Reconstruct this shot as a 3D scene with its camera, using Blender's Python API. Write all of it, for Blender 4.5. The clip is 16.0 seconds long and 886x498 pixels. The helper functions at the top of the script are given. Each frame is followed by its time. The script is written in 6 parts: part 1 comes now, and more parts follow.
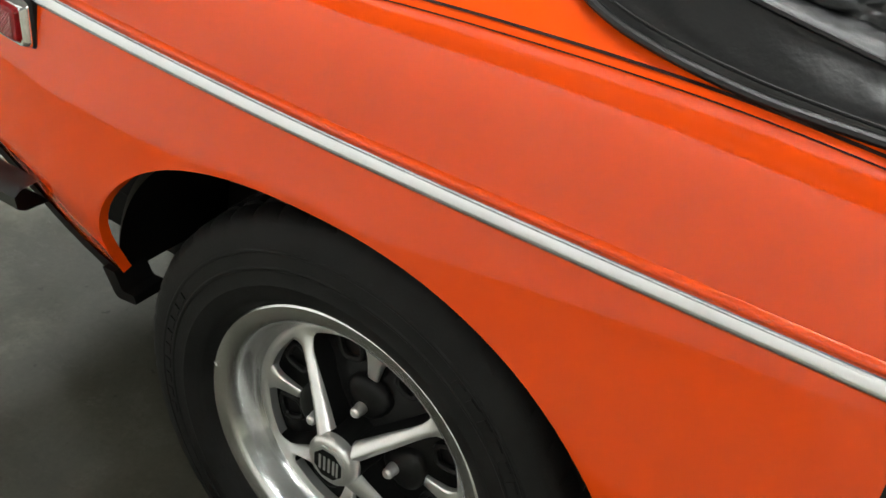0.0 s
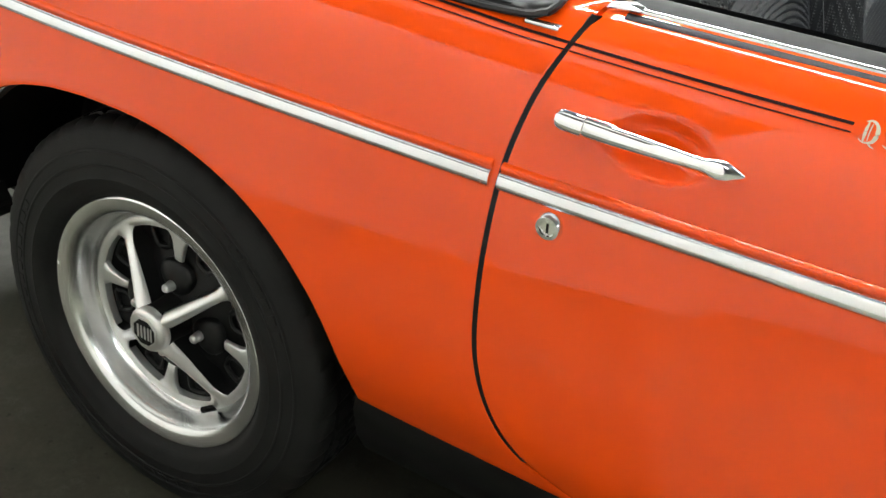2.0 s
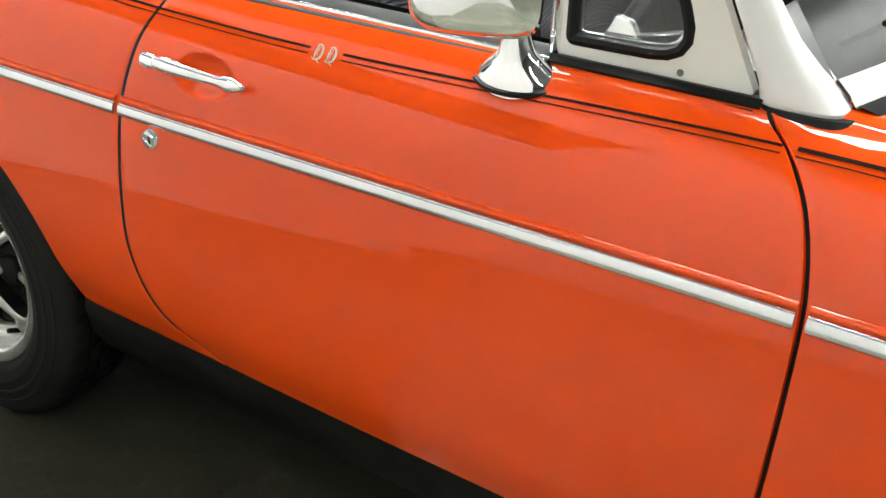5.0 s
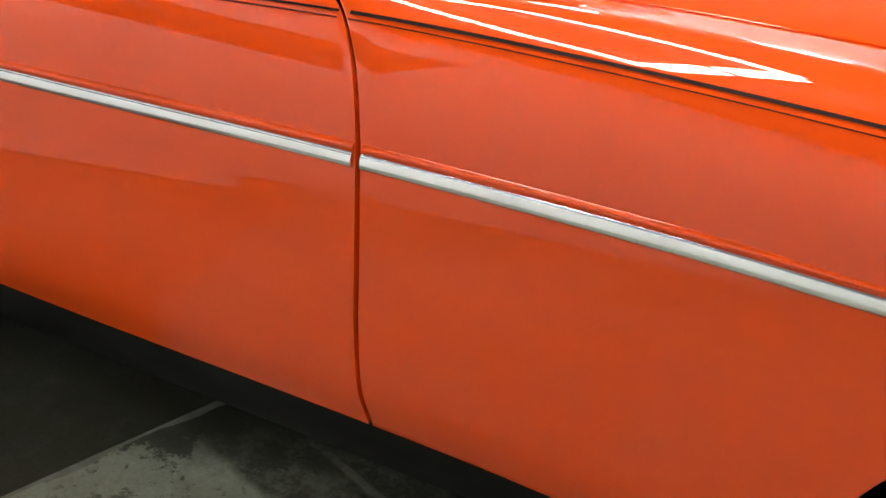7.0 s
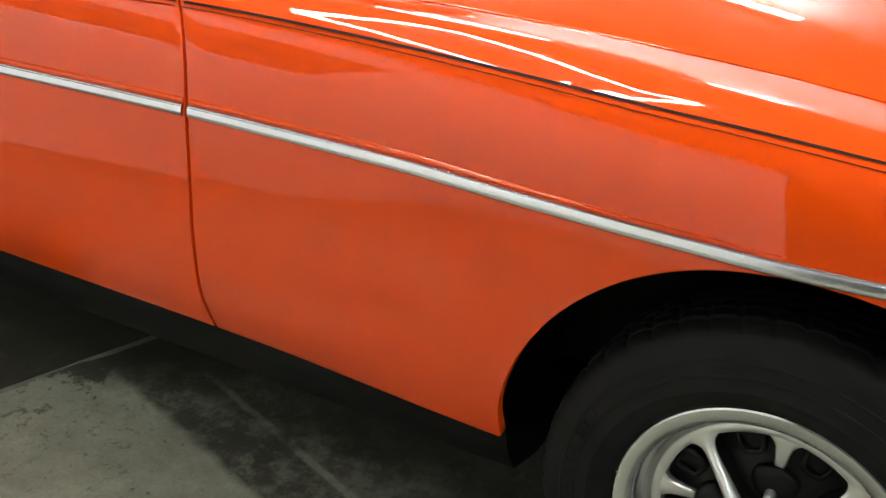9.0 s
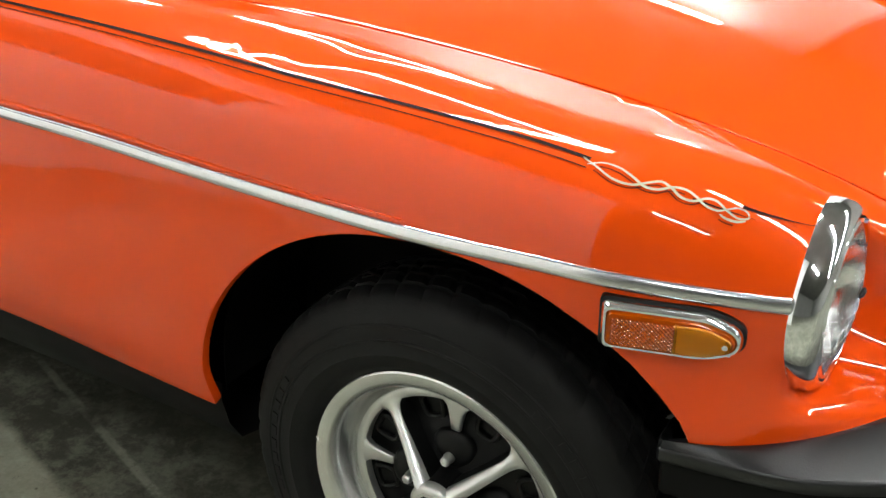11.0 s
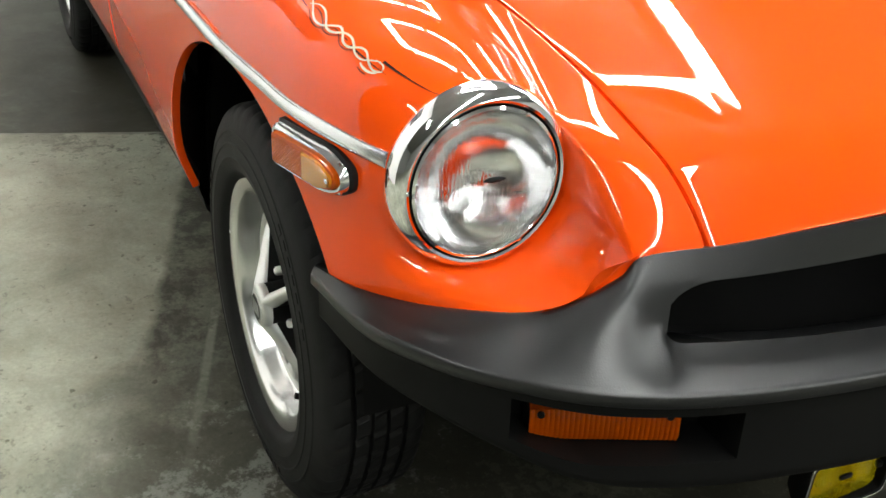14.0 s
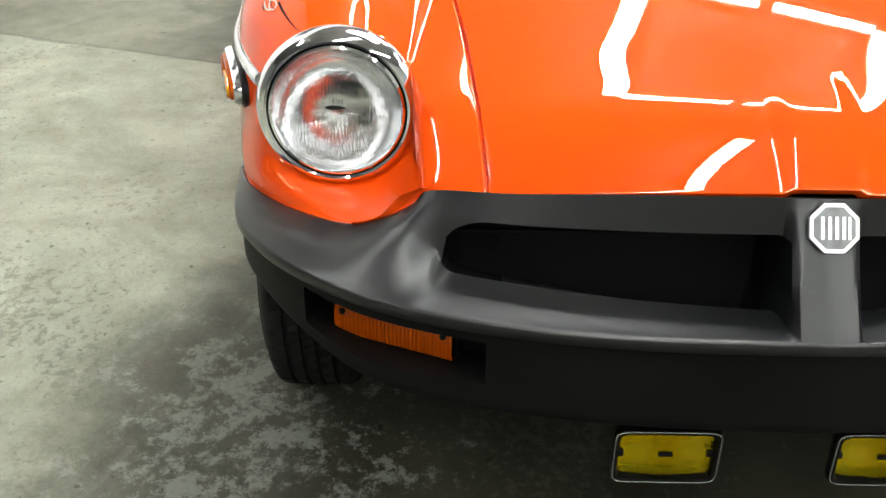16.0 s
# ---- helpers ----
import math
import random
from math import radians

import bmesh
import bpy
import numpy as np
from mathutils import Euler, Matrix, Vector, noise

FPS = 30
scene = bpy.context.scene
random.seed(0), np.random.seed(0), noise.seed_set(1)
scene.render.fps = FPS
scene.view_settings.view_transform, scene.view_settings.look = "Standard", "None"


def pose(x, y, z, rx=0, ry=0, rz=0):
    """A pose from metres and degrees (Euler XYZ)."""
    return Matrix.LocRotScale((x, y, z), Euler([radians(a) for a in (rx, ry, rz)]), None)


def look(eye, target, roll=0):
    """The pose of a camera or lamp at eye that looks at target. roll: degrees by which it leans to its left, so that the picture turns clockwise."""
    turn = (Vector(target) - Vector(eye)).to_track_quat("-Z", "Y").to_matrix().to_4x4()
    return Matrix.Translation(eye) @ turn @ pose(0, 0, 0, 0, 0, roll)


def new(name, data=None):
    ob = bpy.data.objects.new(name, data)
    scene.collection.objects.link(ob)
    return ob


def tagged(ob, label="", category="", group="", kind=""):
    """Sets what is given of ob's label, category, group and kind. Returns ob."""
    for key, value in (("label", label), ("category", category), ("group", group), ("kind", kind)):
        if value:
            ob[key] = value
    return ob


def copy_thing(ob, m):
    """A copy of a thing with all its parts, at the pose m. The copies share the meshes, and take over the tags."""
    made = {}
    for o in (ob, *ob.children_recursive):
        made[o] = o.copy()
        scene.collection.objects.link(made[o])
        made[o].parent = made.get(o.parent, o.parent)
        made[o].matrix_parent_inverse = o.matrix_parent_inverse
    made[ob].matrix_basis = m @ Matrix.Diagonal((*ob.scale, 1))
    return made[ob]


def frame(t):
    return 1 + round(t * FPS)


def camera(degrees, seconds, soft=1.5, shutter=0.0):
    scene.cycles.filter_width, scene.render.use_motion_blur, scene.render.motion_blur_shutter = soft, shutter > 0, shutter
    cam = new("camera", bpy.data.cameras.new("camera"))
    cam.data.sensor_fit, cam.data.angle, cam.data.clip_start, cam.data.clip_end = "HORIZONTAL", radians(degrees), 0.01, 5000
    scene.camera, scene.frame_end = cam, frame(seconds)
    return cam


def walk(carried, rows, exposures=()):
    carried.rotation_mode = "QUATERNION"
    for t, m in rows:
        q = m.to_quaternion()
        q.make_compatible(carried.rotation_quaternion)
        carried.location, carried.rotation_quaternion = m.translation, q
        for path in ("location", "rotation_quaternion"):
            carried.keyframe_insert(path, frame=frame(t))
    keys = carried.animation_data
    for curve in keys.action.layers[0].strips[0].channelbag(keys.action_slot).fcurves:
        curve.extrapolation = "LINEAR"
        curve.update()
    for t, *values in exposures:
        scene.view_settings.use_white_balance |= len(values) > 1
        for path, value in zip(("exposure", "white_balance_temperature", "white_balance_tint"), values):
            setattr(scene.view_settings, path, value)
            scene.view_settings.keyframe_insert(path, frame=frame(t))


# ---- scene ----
cam = camera(44.91, 16.0)
PATH = [
    (0, (0.538, -1.401, 1.184), (-0.025, -0.479, 0.461), 5.97),
    (0.5, (0.673, -1.438, 1.170), (0.088, -0.485, 0.507), 5.37),
    (1, (0.783, -1.489, 1.180), (0.229, -0.507, 0.533), 5.74),
    (1.5, (0.884, -1.548, 1.181), (0.327, -0.563, 0.542), 5.53),
    (2, (0.952, -1.580, 1.169), (0.393, -0.597, 0.528), 5.53),
    (2.5, (1.006, -1.593, 1.159), (0.448, -0.609, 0.518), 5.64),
    (3, (1.091, -1.595, 1.148), (0.542, -0.616, 0.491), 5.87),
    (3.5, (1.235, -1.567, 1.160), (0.640, -0.628, 0.486), 2.84),
    (4, (1.432, -1.561, 1.175), (0.835, -0.596, 0.542), 2.64),
    (4.5, (1.537, -1.572, 1.198), (0.930, -0.594, 0.594), 2.13),
    (5, (1.641, -1.638, 1.216), (1.002, -0.669, 0.631), 2.30),
    (5.2, (1.686, -1.648, 1.204), (1.060, -0.674, 0.613), 2.89),
    (7.3, (2.112, -1.610, 1.192), (1.548, -0.619, 0.568), 0.14),
    (7.5, (2.159, -1.617, 1.204), (1.573, -0.635, 0.585), -0.47),
    (8, (2.261, -1.661, 1.223), (1.628, -0.692, 0.631), -1.67),
    (8.5, (2.393, -1.756, 1.234), (1.776, -0.763, 0.666), -0.01),
    (9, (2.508, -1.818, 1.236), (1.913, -0.817, 0.658), 0.36),
    (9.5, (2.614, -1.825, 1.243), (2.065, -0.796, 0.668), 1.35),
    (9.7, (2.651, -1.807, 1.244), (2.121, -0.770, 0.667), 1.48),
    (11.8, (3.139, -1.564, 1.188), (2.425, -0.637, 0.624), 1.35),
    (12, (3.204, -1.552, 1.186), (2.483, -0.631, 0.619), 3.11),
    (12.5, (3.317, -1.470, 1.196), (2.582, -0.585, 0.591), 4.16),
    (13, (3.400, -1.297, 1.162), (2.502, -0.581, 0.553), 1.49),
    (13.5, (3.511, -1.160, 1.155), (2.566, -0.546, 0.509), 2.69),
    (14, (3.662, -1.061, 1.143), (2.629, -0.568, 0.527), 1.91),
    (14.5, (3.794, -0.940, 1.168), (2.724, -0.541, 0.549), 3.45),
    (15, (3.848, -0.762, 1.151), (2.737, -0.567, 0.505), -0.02),
    (15.5, (3.923, -0.602, 1.161), (2.794, -0.504, 0.525), 0.55),
    (16, (4.027, -0.439, 1.169), (2.886, -0.434, 0.545), 0.95),
]
walk(cam, [(t, look(eye, target, roll)) for t, eye, target, roll in PATH],
     [(0, 0.42), (1.5, 0.66), (3, 0.62), (4.5, 0.60), (5.2, 0.46), (7.3, 0.30), (9.6, 0.43), (12, 0.60), (13.5, 0.72), (16, 0.74)])

# ---- world and light ----
world = bpy.data.worlds.new("world")
scene.world = world
world.use_nodes = True
world.node_tree.nodes["Background"].inputs[0].default_value = (0.75, 0.8, 0.85, 1)
world.node_tree.nodes["Background"].inputs[1].default_value = 0.05


# ---- materials ----
def material(name, color, rough=0.5, metal=0.0, coat=0.0, spec=0.5):
    m = bpy.data.materials.new(name)
    m.use_nodes = True
    b = m.node_tree.nodes["Principled BSDF"]
    b.inputs["Base Color"].default_value = (*color, 1)
    b.inputs["Roughness"].default_value = rough
    b.inputs["Metallic"].default_value = metal
    b.inputs["Coat Weight"].default_value = coat
    b.inputs["Coat Roughness"].default_value = 0.02
    b.inputs["Specular IOR Level"].default_value = spec
    return m


def vary(m, scale, amount, rough_amount=0.0, bump=0.0, bump_scale=None, detail=6.0, dark=None):
    """Noise in colour, roughness and relief at two scales, in object space metres."""
    nt = m.node_tree
    b = nt.nodes["Principled BSDF"]
    tc = nt.nodes.new("ShaderNodeTexCoord")
    n1 = nt.nodes.new("ShaderNodeTexNoise")
    n1.inputs["Scale"].default_value = scale
    n1.inputs["Detail"].default_value = detail
    nt.links.new(tc.outputs["Object"], n1.inputs["Vector"])
    base = b.inputs["Base Color"].default_value[:]
    ramp = nt.nodes.new("ShaderNodeValToRGB")
    lo = tuple(c * (1 - amount) for c in base[:3]) if dark is None else dark
    hi = tuple(min(1, c * (1 + amount)) for c in base[:3])
    ramp.color_ramp.elements[0].position, ramp.color_ramp.elements[0].color = 0.3, (*lo, 1)
    ramp.color_ramp.elements[1].position, ramp.color_ramp.elements[1].color = 0.7, (*hi, 1)
    nt.links.new(n1.outputs["Fac"], ramp.inputs["Fac"])
    nt.links.new(ramp.outputs["Color"], b.inputs["Base Color"])
    if rough_amount:
        mr = nt.nodes.new("ShaderNodeMapRange")
        r = b.inputs["Roughness"].default_value
        mr.inputs["To Min"].default_value, mr.inputs["To Max"].default_value = max(0, r - rough_amount), min(1, r + rough_amount)
        nt.links.new(n1.outputs["Fac"], mr.inputs["Value"])
        nt.links.new(mr.outputs["Result"], b.inputs["Roughness"])
    if bump:
        n2 = nt.nodes.new("ShaderNodeTexNoise")
        n2.inputs["Scale"].default_value = bump_scale or scale * 8
        n2.inputs["Detail"].default_value = 4
        nt.links.new(tc.outputs["Object"], n2.inputs["Vector"])
        bp = nt.nodes.new("ShaderNodeBump")
        bp.inputs["Strength"].default_value = bump
        bp.inputs["Distance"].default_value = 0.002
        nt.links.new(n2.outputs["Fac"], bp.inputs["Height"])
        nt.links.new(bp.outputs["Normal"], b.inputs["Normal"])
    return m


PAINT = vary(material("orange_paint", (0.78, 0.069, 0.0030), 0.5, 0.0, 1.0, 0.0), 3.0, 0.006, 0.01)
PAINT.node_tree.nodes["Principled BSDF"].inputs["Coat IOR"].default_value = 1.5
CHROME = vary(material("chrome", (0.86, 0.87, 0.88), 0.06, 1.0), 30, 0.03, 0.03)
BRIGHT = vary(material("brushed_trim", (0.76, 0.77, 0.785), 0.22, 1.0), 12, 0.03, 0.03)
SATIN = vary(material("spoke_silver", (0.70, 0.70, 0.69), 0.34, 0.85), 14, 0.08, 0.06, 0.05, 260)
ALLOY = vary(material("wheel_silver", (0.74, 0.75, 0.75), 0.24, 1.0), 14, 0.10, 0.08, 0.06, 240)
RUBBER = vary(material("bumper_rubber", (0.0045, 0.0048, 0.0054), 0.36, 0, 0, 0.66), 9, 0.2, 0.02, 0.10, 500)
TYRE = vary(material("tyre_rubber", (0.0085, 0.0084, 0.0082), 0.62, 0, 0, 0.18), 16, 0.35, 0.1, 0.2, 380)
BLACK = vary(material("matt_black", (0.0042, 0.0042, 0.0040), 0.55, 0, 0, 0.12), 8, 0.3, 0.1)
SEAL = vary(material("black_seal", (0.0045, 0.0045, 0.0045), 0.45, 0, 0, 0.22), 20, 0.3, 0.1)
VINYL = vary(material("black_vinyl", (0.006, 0.006, 0.0066), 0.33, 0, 0, 0.4), 7, 0.3, 0.06, 0.22, 140)
SEATV = vary(material("seat_vinyl", (0.022, 0.024, 0.028), 0.36, 0, 0, 0.45), 9, 0.25, 0.06, 0.2, 320)
LACQUER = vary(material("pillar_paint", (0.78, 0.79, 0.78), 0.30), 10, 0.04, 0.05)
CREAM = vary(material("vent_frame_paint", (0.76, 0.76, 0.71), 0.4), 14, 0.05, 0.05)
PIN = vary(material("pinstripe_paint", (0.022, 0.010, 0.008), 0.6, 0, 0, 0.06), 40, 0.2)
CREAMLINE = vary(material("cream_paint", (0.55, 0.50, 0.36), 0.35), 40, 0.1)
DULL = vary(material("dull_badge_metal", (0.16, 0.16, 0.165), 0.45, 0.7), 60, 0.3, 0.1)
WHEELBLACK = vary(material("wheel_black", (0.005, 0.005, 0.005), 0.45, 0, 0, 0.22), 18, 0.3, 0.1, 0.1, 200)


def joint_side(nt, tc):
    """How far across the hall a place on the floor lies."""
    n = nt.nodes.new("ShaderNodeVectorMath")
    n.operation = "DOT_PRODUCT"
    n.inputs[1].default_value = (0.327, 0.945, 0)
    nt.links.new(tc.outputs["Object"], n.inputs[0])
    return n.outputs["Value"]


def concrete(name, lo, hi, stains_and_shade, flake):
    """Painted concrete: broad tone, peeled flecks in patches, pale flakes in others, oil stains, painted car shade and
    pits.
    Each stain or shade oval is (x, y, half length, half width, tone)."""
    m = material(name, (0.30, 0.30, 0.27), 0.5)
    nt = m.node_tree
    b = nt.nodes["Principled BSDF"]
    tc = nt.nodes.new("ShaderNodeTexCoord")

    def noise_node(scale, detail, rough=0.55, warp=0.0):
        n = nt.nodes.new("ShaderNodeTexNoise")
        n.inputs["Scale"].default_value, n.inputs["Detail"].default_value, n.inputs["Roughness"].default_value = scale, detail, rough
        n.inputs["Distortion"].default_value = warp
        nt.links.new(tc.outputs["Object"], n.inputs["Vector"])
        return n.outputs["Fac"]

    def ramp(fac, p0, c0, p1, c1):
        r = nt.nodes.new("ShaderNodeValToRGB")
        r.color_ramp.elements[0].position, r.color_ramp.elements[0].color = p0, (*c0, 1)
        r.color_ramp.elements[1].position, r.color_ramp.elements[1].color = p1, (*c1, 1)
        nt.links.new(fac, r.inputs["Fac"])
        return r.outputs["Color"]

    def mix(kind, fac, a, c):
        n = nt.nodes.new("ShaderNodeMix")
        n.data_type, n.blend_type = "RGBA", kind
        if isinstance(fac, float):
            n.inputs["Factor"].default_value = fac
        else:
            nt.links.new(fac, n.inputs["Factor"])
        nt.links.new(a, n.inputs["A"])
        nt.links.new(c, n.inputs["B"])
        return n.outputs["Result"]

    def calc(op, a, c):
        n = nt.nodes.new("ShaderNodeMath")
        n.operation = op
        for k, v in ((0, a), (1, c)):
            if isinstance(v, float):
                n.inputs[k].default_value = v
            else:
                nt.links.new(v, n.inputs[k])
        return n.outputs[0]

    def rgb(c):
        n = nt.nodes.new("ShaderNodeRGB")
        n.outputs[0].default_value = (*c, 1)
        return n.outputs[0]

    def patch(x, y, rx, ry, soft, rag):
        """1 inside a ragged oval, 0 outside."""
        sub = nt.nodes.new("ShaderNodeVectorMath")
        sub.operation = "SUBTRACT"
        sub.inputs[1].default_value = (x, y, 0)
        nt.links.new(tc.outputs["Object"], sub.inputs[0])
        mul = nt.nodes.new("ShaderNodeVectorMath")
        mul.operation = "MULTIPLY"
        mul.inputs[1].default_value = (1 / rx, 1 / ry, 0)
        nt.links.new(sub.outputs[0], mul.inputs[0])
        ln = nt.nodes.new("ShaderNodeVectorMath")
        ln.operation = "LENGTH"
        nt.links.new(mul.outputs[0], ln.inputs[0])
        edge = calc("ADD", ln.outputs["Value"], calc("MULTIPLY", calc("SUBTRACT", noise_node(4.5, 12, 0.72, 0.4), 0.5), rag))
        mr = nt.nodes.new("ShaderNodeMapRange")
        mr.inputs["From Min"].default_value, mr.inputs["From Max"].default_value = 1 - soft, 1 + soft
        mr.inputs["To Min"].default_value, mr.inputs["To Max"].default_value = 1.0, 0.0
        nt.links.new(edge, mr.inputs["Value"])
        return mr.outputs["Result"]

    c = ramp(noise_node(1.3, 8, 0.6), 0.35, lo, 0.66, hi)
    c = mix("MULTIPLY", 0.8, c, ramp(noise_node(6.0, 12, 0.7), 0.36, (0.72, 0.71, 0.66), 0.60, (1, 1, 1)))
    if flake > 0.4:
        # the pale paint stops at a line; bare, blotched concrete past it
        dot = nt.nodes.new("ShaderNodeVectorMath")
        dot.operation = "DOT_PRODUCT"
        dot.inputs[1].default_value = (0.300, 0.954, 0)
        nt.links.new(tc.outputs["Object"], dot.inputs[0])
        sep = nt.nodes.new("ShaderNodeSeparateXYZ")
        nt.links.new(tc.outputs["Object"], sep.inputs[0])
        soft = nt.nodes.new("ShaderNodeMapRange")
        soft.inputs["From Min"].default_value, soft.inputs["From Max"].default_value = 1.85, 2.35
        soft.inputs["To Min"].default_value, soft.inputs["To Max"].default_value = 0.02, 0.32
        nt.links.new(sep.outputs["X"], soft.inputs["Value"])
        width = soft.outputs["Result"]
        wander = calc("MULTIPLY", calc("SUBTRACT", noise_node(9.0, 10, 0.7), 0.5), calc("MULTIPLY", width, 2.2))
        over = calc("DIVIDE", calc("ADD", calc("ADD", dot.outputs["Value"], 0.225), wander), width)
        line = nt.nodes.new("ShaderNodeMapRange")
        line.inputs["From Min"].default_value, line.inputs["From Max"].default_value = -0.5, 0.5
        nt.links.new(over, line.inputs["Value"])
        bare = ramp(noise_node(11.0, 12, 0.8), 0.46, (0.030, 0.029, 0.021), 0.57, (0.16, 0.163, 0.130))
        fade = nt.nodes.new("ShaderNodeMapRange")
        fade.inputs["From Min"].default_value, fade.inputs["From Max"].default_value = 1.85, 2.45
        fade.inputs["To Min"].default_value, fade.inputs["To Max"].default_value = 0.9, 0.55
        nt.links.new(sep.outputs["X"], fade.inputs["Value"])
        c = mix("MIX", calc("MULTIPLY", line.outputs["Result"], fade.outputs["Result"]), c, bare)
        # the rim along the main joint is broken and dark with oil
        rim = nt.nodes.new("ShaderNodeVectorMath")
        rim.operation = "DOT_PRODUCT"
        rim.inputs[1].default_value = (0.945, -0.327, 0)
        nt.links.new(tc.outputs["Object"], rim.inputs[0])
        ragged = nt.nodes.new("ShaderNodeMapRange")
        ragged.inputs["From Min"].default_value, ragged.inputs["From Max"].default_value = 1.00, 1.035
        ragged.inputs["To Min"].default_value, ragged.inputs["To Max"].default_value = 0.85, 0.0
        nt.links.new(calc("ADD", rim.outputs["Value"], calc("MULTIPLY", calc("SUBTRACT", noise_node(5.0, 14, 0.75), 0.5), 1.1)), ragged.inputs["Value"])
        near = nt.nodes.new("ShaderNodeMapRange")
        near.inputs["From Min"].default_value, near.inputs["From Max"].default_value = -0.75, -0.30
        nt.links.new(joint_side(nt, tc), near.inputs["Value"])
        c = mix("MIX", calc("MULTIPLY", ragged.outputs["Result"], near.outputs["Result"]), c, rgb((0.045, 0.043, 0.032)))
        # a faint pale joint, worn away in places
        joint = nt.nodes.new("ShaderNodeVectorMath")
        joint.operation = "DOT_PRODUCT"
        joint.inputs[1].default_value = (0.327, 0.945, 0)
        nt.links.new(tc.outputs["Object"], joint.inputs[0])
        off = calc("ABSOLUTE", calc("ADD", joint.outputs["Value"], calc("ADD", calc("MULTIPLY", noise_node(20.0, 6, 0.6), 0.010), 0.045)), 0.0)
        seam = nt.nodes.new("ShaderNodeMapRange")
        seam.inputs["From Min"].default_value, seam.inputs["From Max"].default_value = 0.005, 0.011
        seam.inputs["To Min"].default_value, seam.inputs["To Max"].default_value = 0.75, 0.0
        nt.links.new(off, seam.inputs["Value"])
        worn = ramp(noise_node(6.0, 8, 0.7), 0.42, (0, 0, 0), 0.55, (1, 1, 1))
        c = mix("MIX", calc("MULTIPLY", seam.outputs["Result"], worn), c, rgb((0.33, 0.33, 0.28)))
    # dark ovals: stains, and the car's shade painted into the floor colour
    for x, y, rx, ry, tone in stains_and_shade:
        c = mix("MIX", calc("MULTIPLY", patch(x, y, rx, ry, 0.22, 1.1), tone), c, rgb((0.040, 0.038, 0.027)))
    zone = noise_node(1.9, 4, 0.5)
    # peeled dark flecks
    fleck = noise_node(40.0, 12, 0.75)
    peel = ramp(calc("ADD", fleck, calc("MULTIPLY", calc("SUBTRACT", zone, 0.5), 0.45)), 0.405, (1, 1, 1), 0.43, (0, 0, 0))
    c = mix("MIX", calc("MULTIPLY", peel, 0.50 if flake > 0.4 else 0.14), c, rgb((0.11, 0.108, 0.085)))
    c = mix("MULTIPLY", 0.75, c, ramp(noise_node(3.2, 10, 0.75, 0.6), 0.38, (0.66, 0.68, 0.64), 0.60, (1.05, 1.04, 1.0)))
    # pale flakes
    chips = noise_node(11.0, 15, 0.80)
    gate = patch(2.60, -0.78, 0.50, 0.34, 0.7, 1.2) if flake > 0.4 else zone
    pale = ramp(calc("ADD", chips, calc("MULTIPLY", calc("SUBTRACT", gate, 0.6), 0.16)), 0.545, (0, 0, 0), 0.60, (1, 1, 1))
    c = mix("MIX", calc("MULTIPLY", pale, flake), c, rgb((0.30, 0.31, 0.28)))
    c = mix("MULTIPLY", 0.8, c, ramp(noise_node(110.0, 6, 0.7), 0.3, (0.70, 0.70, 0.68), 0.7, (1, 1, 1)))
    c = mix("MULTIPLY", 0.8, c, ramp(noise_node(36.0, 4, 0.55), 0.295, (0.26, 0.25, 0.20), 0.335, (1, 1, 1)))
    nt.links.new(c, b.inputs["Base Color"])
    mr = nt.nodes.new("ShaderNodeMapRange")
    mr.inputs["To Min"].default_value, mr.inputs["To Max"].default_value = 0.34, 0.68
    nt.links.new(noise_node(5.0, 8), mr.inputs["Value"])
    nt.links.new(mr.outputs["Result"], b.inputs["Roughness"])
    b.inputs["Specular IOR Level"].default_value = 0.3
    bp = nt.nodes.new("ShaderNodeBump")
    bp.inputs["Strength"].default_value, bp.inputs["Distance"].default_value = 0.3, 0.003
    nt.links.new(calc("ADD", noise_node(60.0, 8, 0.7), calc("MULTIPLY", pale, 0.5)), bp.inputs["Height"])
    nt.links.new(bp.outputs["Normal"], b.inputs["Normal"])
    return m


# the ovals under the sill and the nose paint in the car's shade
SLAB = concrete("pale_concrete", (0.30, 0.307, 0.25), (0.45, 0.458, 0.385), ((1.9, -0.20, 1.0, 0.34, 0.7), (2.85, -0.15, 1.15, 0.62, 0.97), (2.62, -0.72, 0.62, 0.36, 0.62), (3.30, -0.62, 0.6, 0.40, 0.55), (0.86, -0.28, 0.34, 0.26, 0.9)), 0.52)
# here oil stains and the car's painted shade share the same ovals
SLAB_DARK = concrete("oily_shaded_concrete", (0.19, 0.192, 0.155), (0.30, 0.303, 0.245), ((0.0, -0.30, 1.25, 0.95, 0.88), (0.45, -0.65, 0.7, 0.35, 0.8)), 0.03)
BANNER = vary(material("banner_print", (0.16, 0.15, 0.14), 0.6), 5.0, 0.9, 0.05, dark=(0.012, 0.011, 0.010))
BANNER.node_tree.nodes["Color Ramp"].color_ramp.elements[0].position = 0.52
FILLER = vary(material("joint_filler", (0.20, 0.20, 0.17), 0.8), 30, 0.2, 0.1)
WALLPAINT = vary(material("wall_paint", (0.86, 0.86, 0.84), 0.7), 0.7, 0.06, 0.05, 0.1, 40)
HALLPAINT = vary(material("hall_wall_paint", (0.36, 0.36, 0.34), 0.7), 0.7, 0.06, 0.05, 0.1, 40)
CEILPAINT = vary(material("ceiling_paint", (0.22, 0.22, 0.215), 0.8), 0.8, 0.1, 0.05)


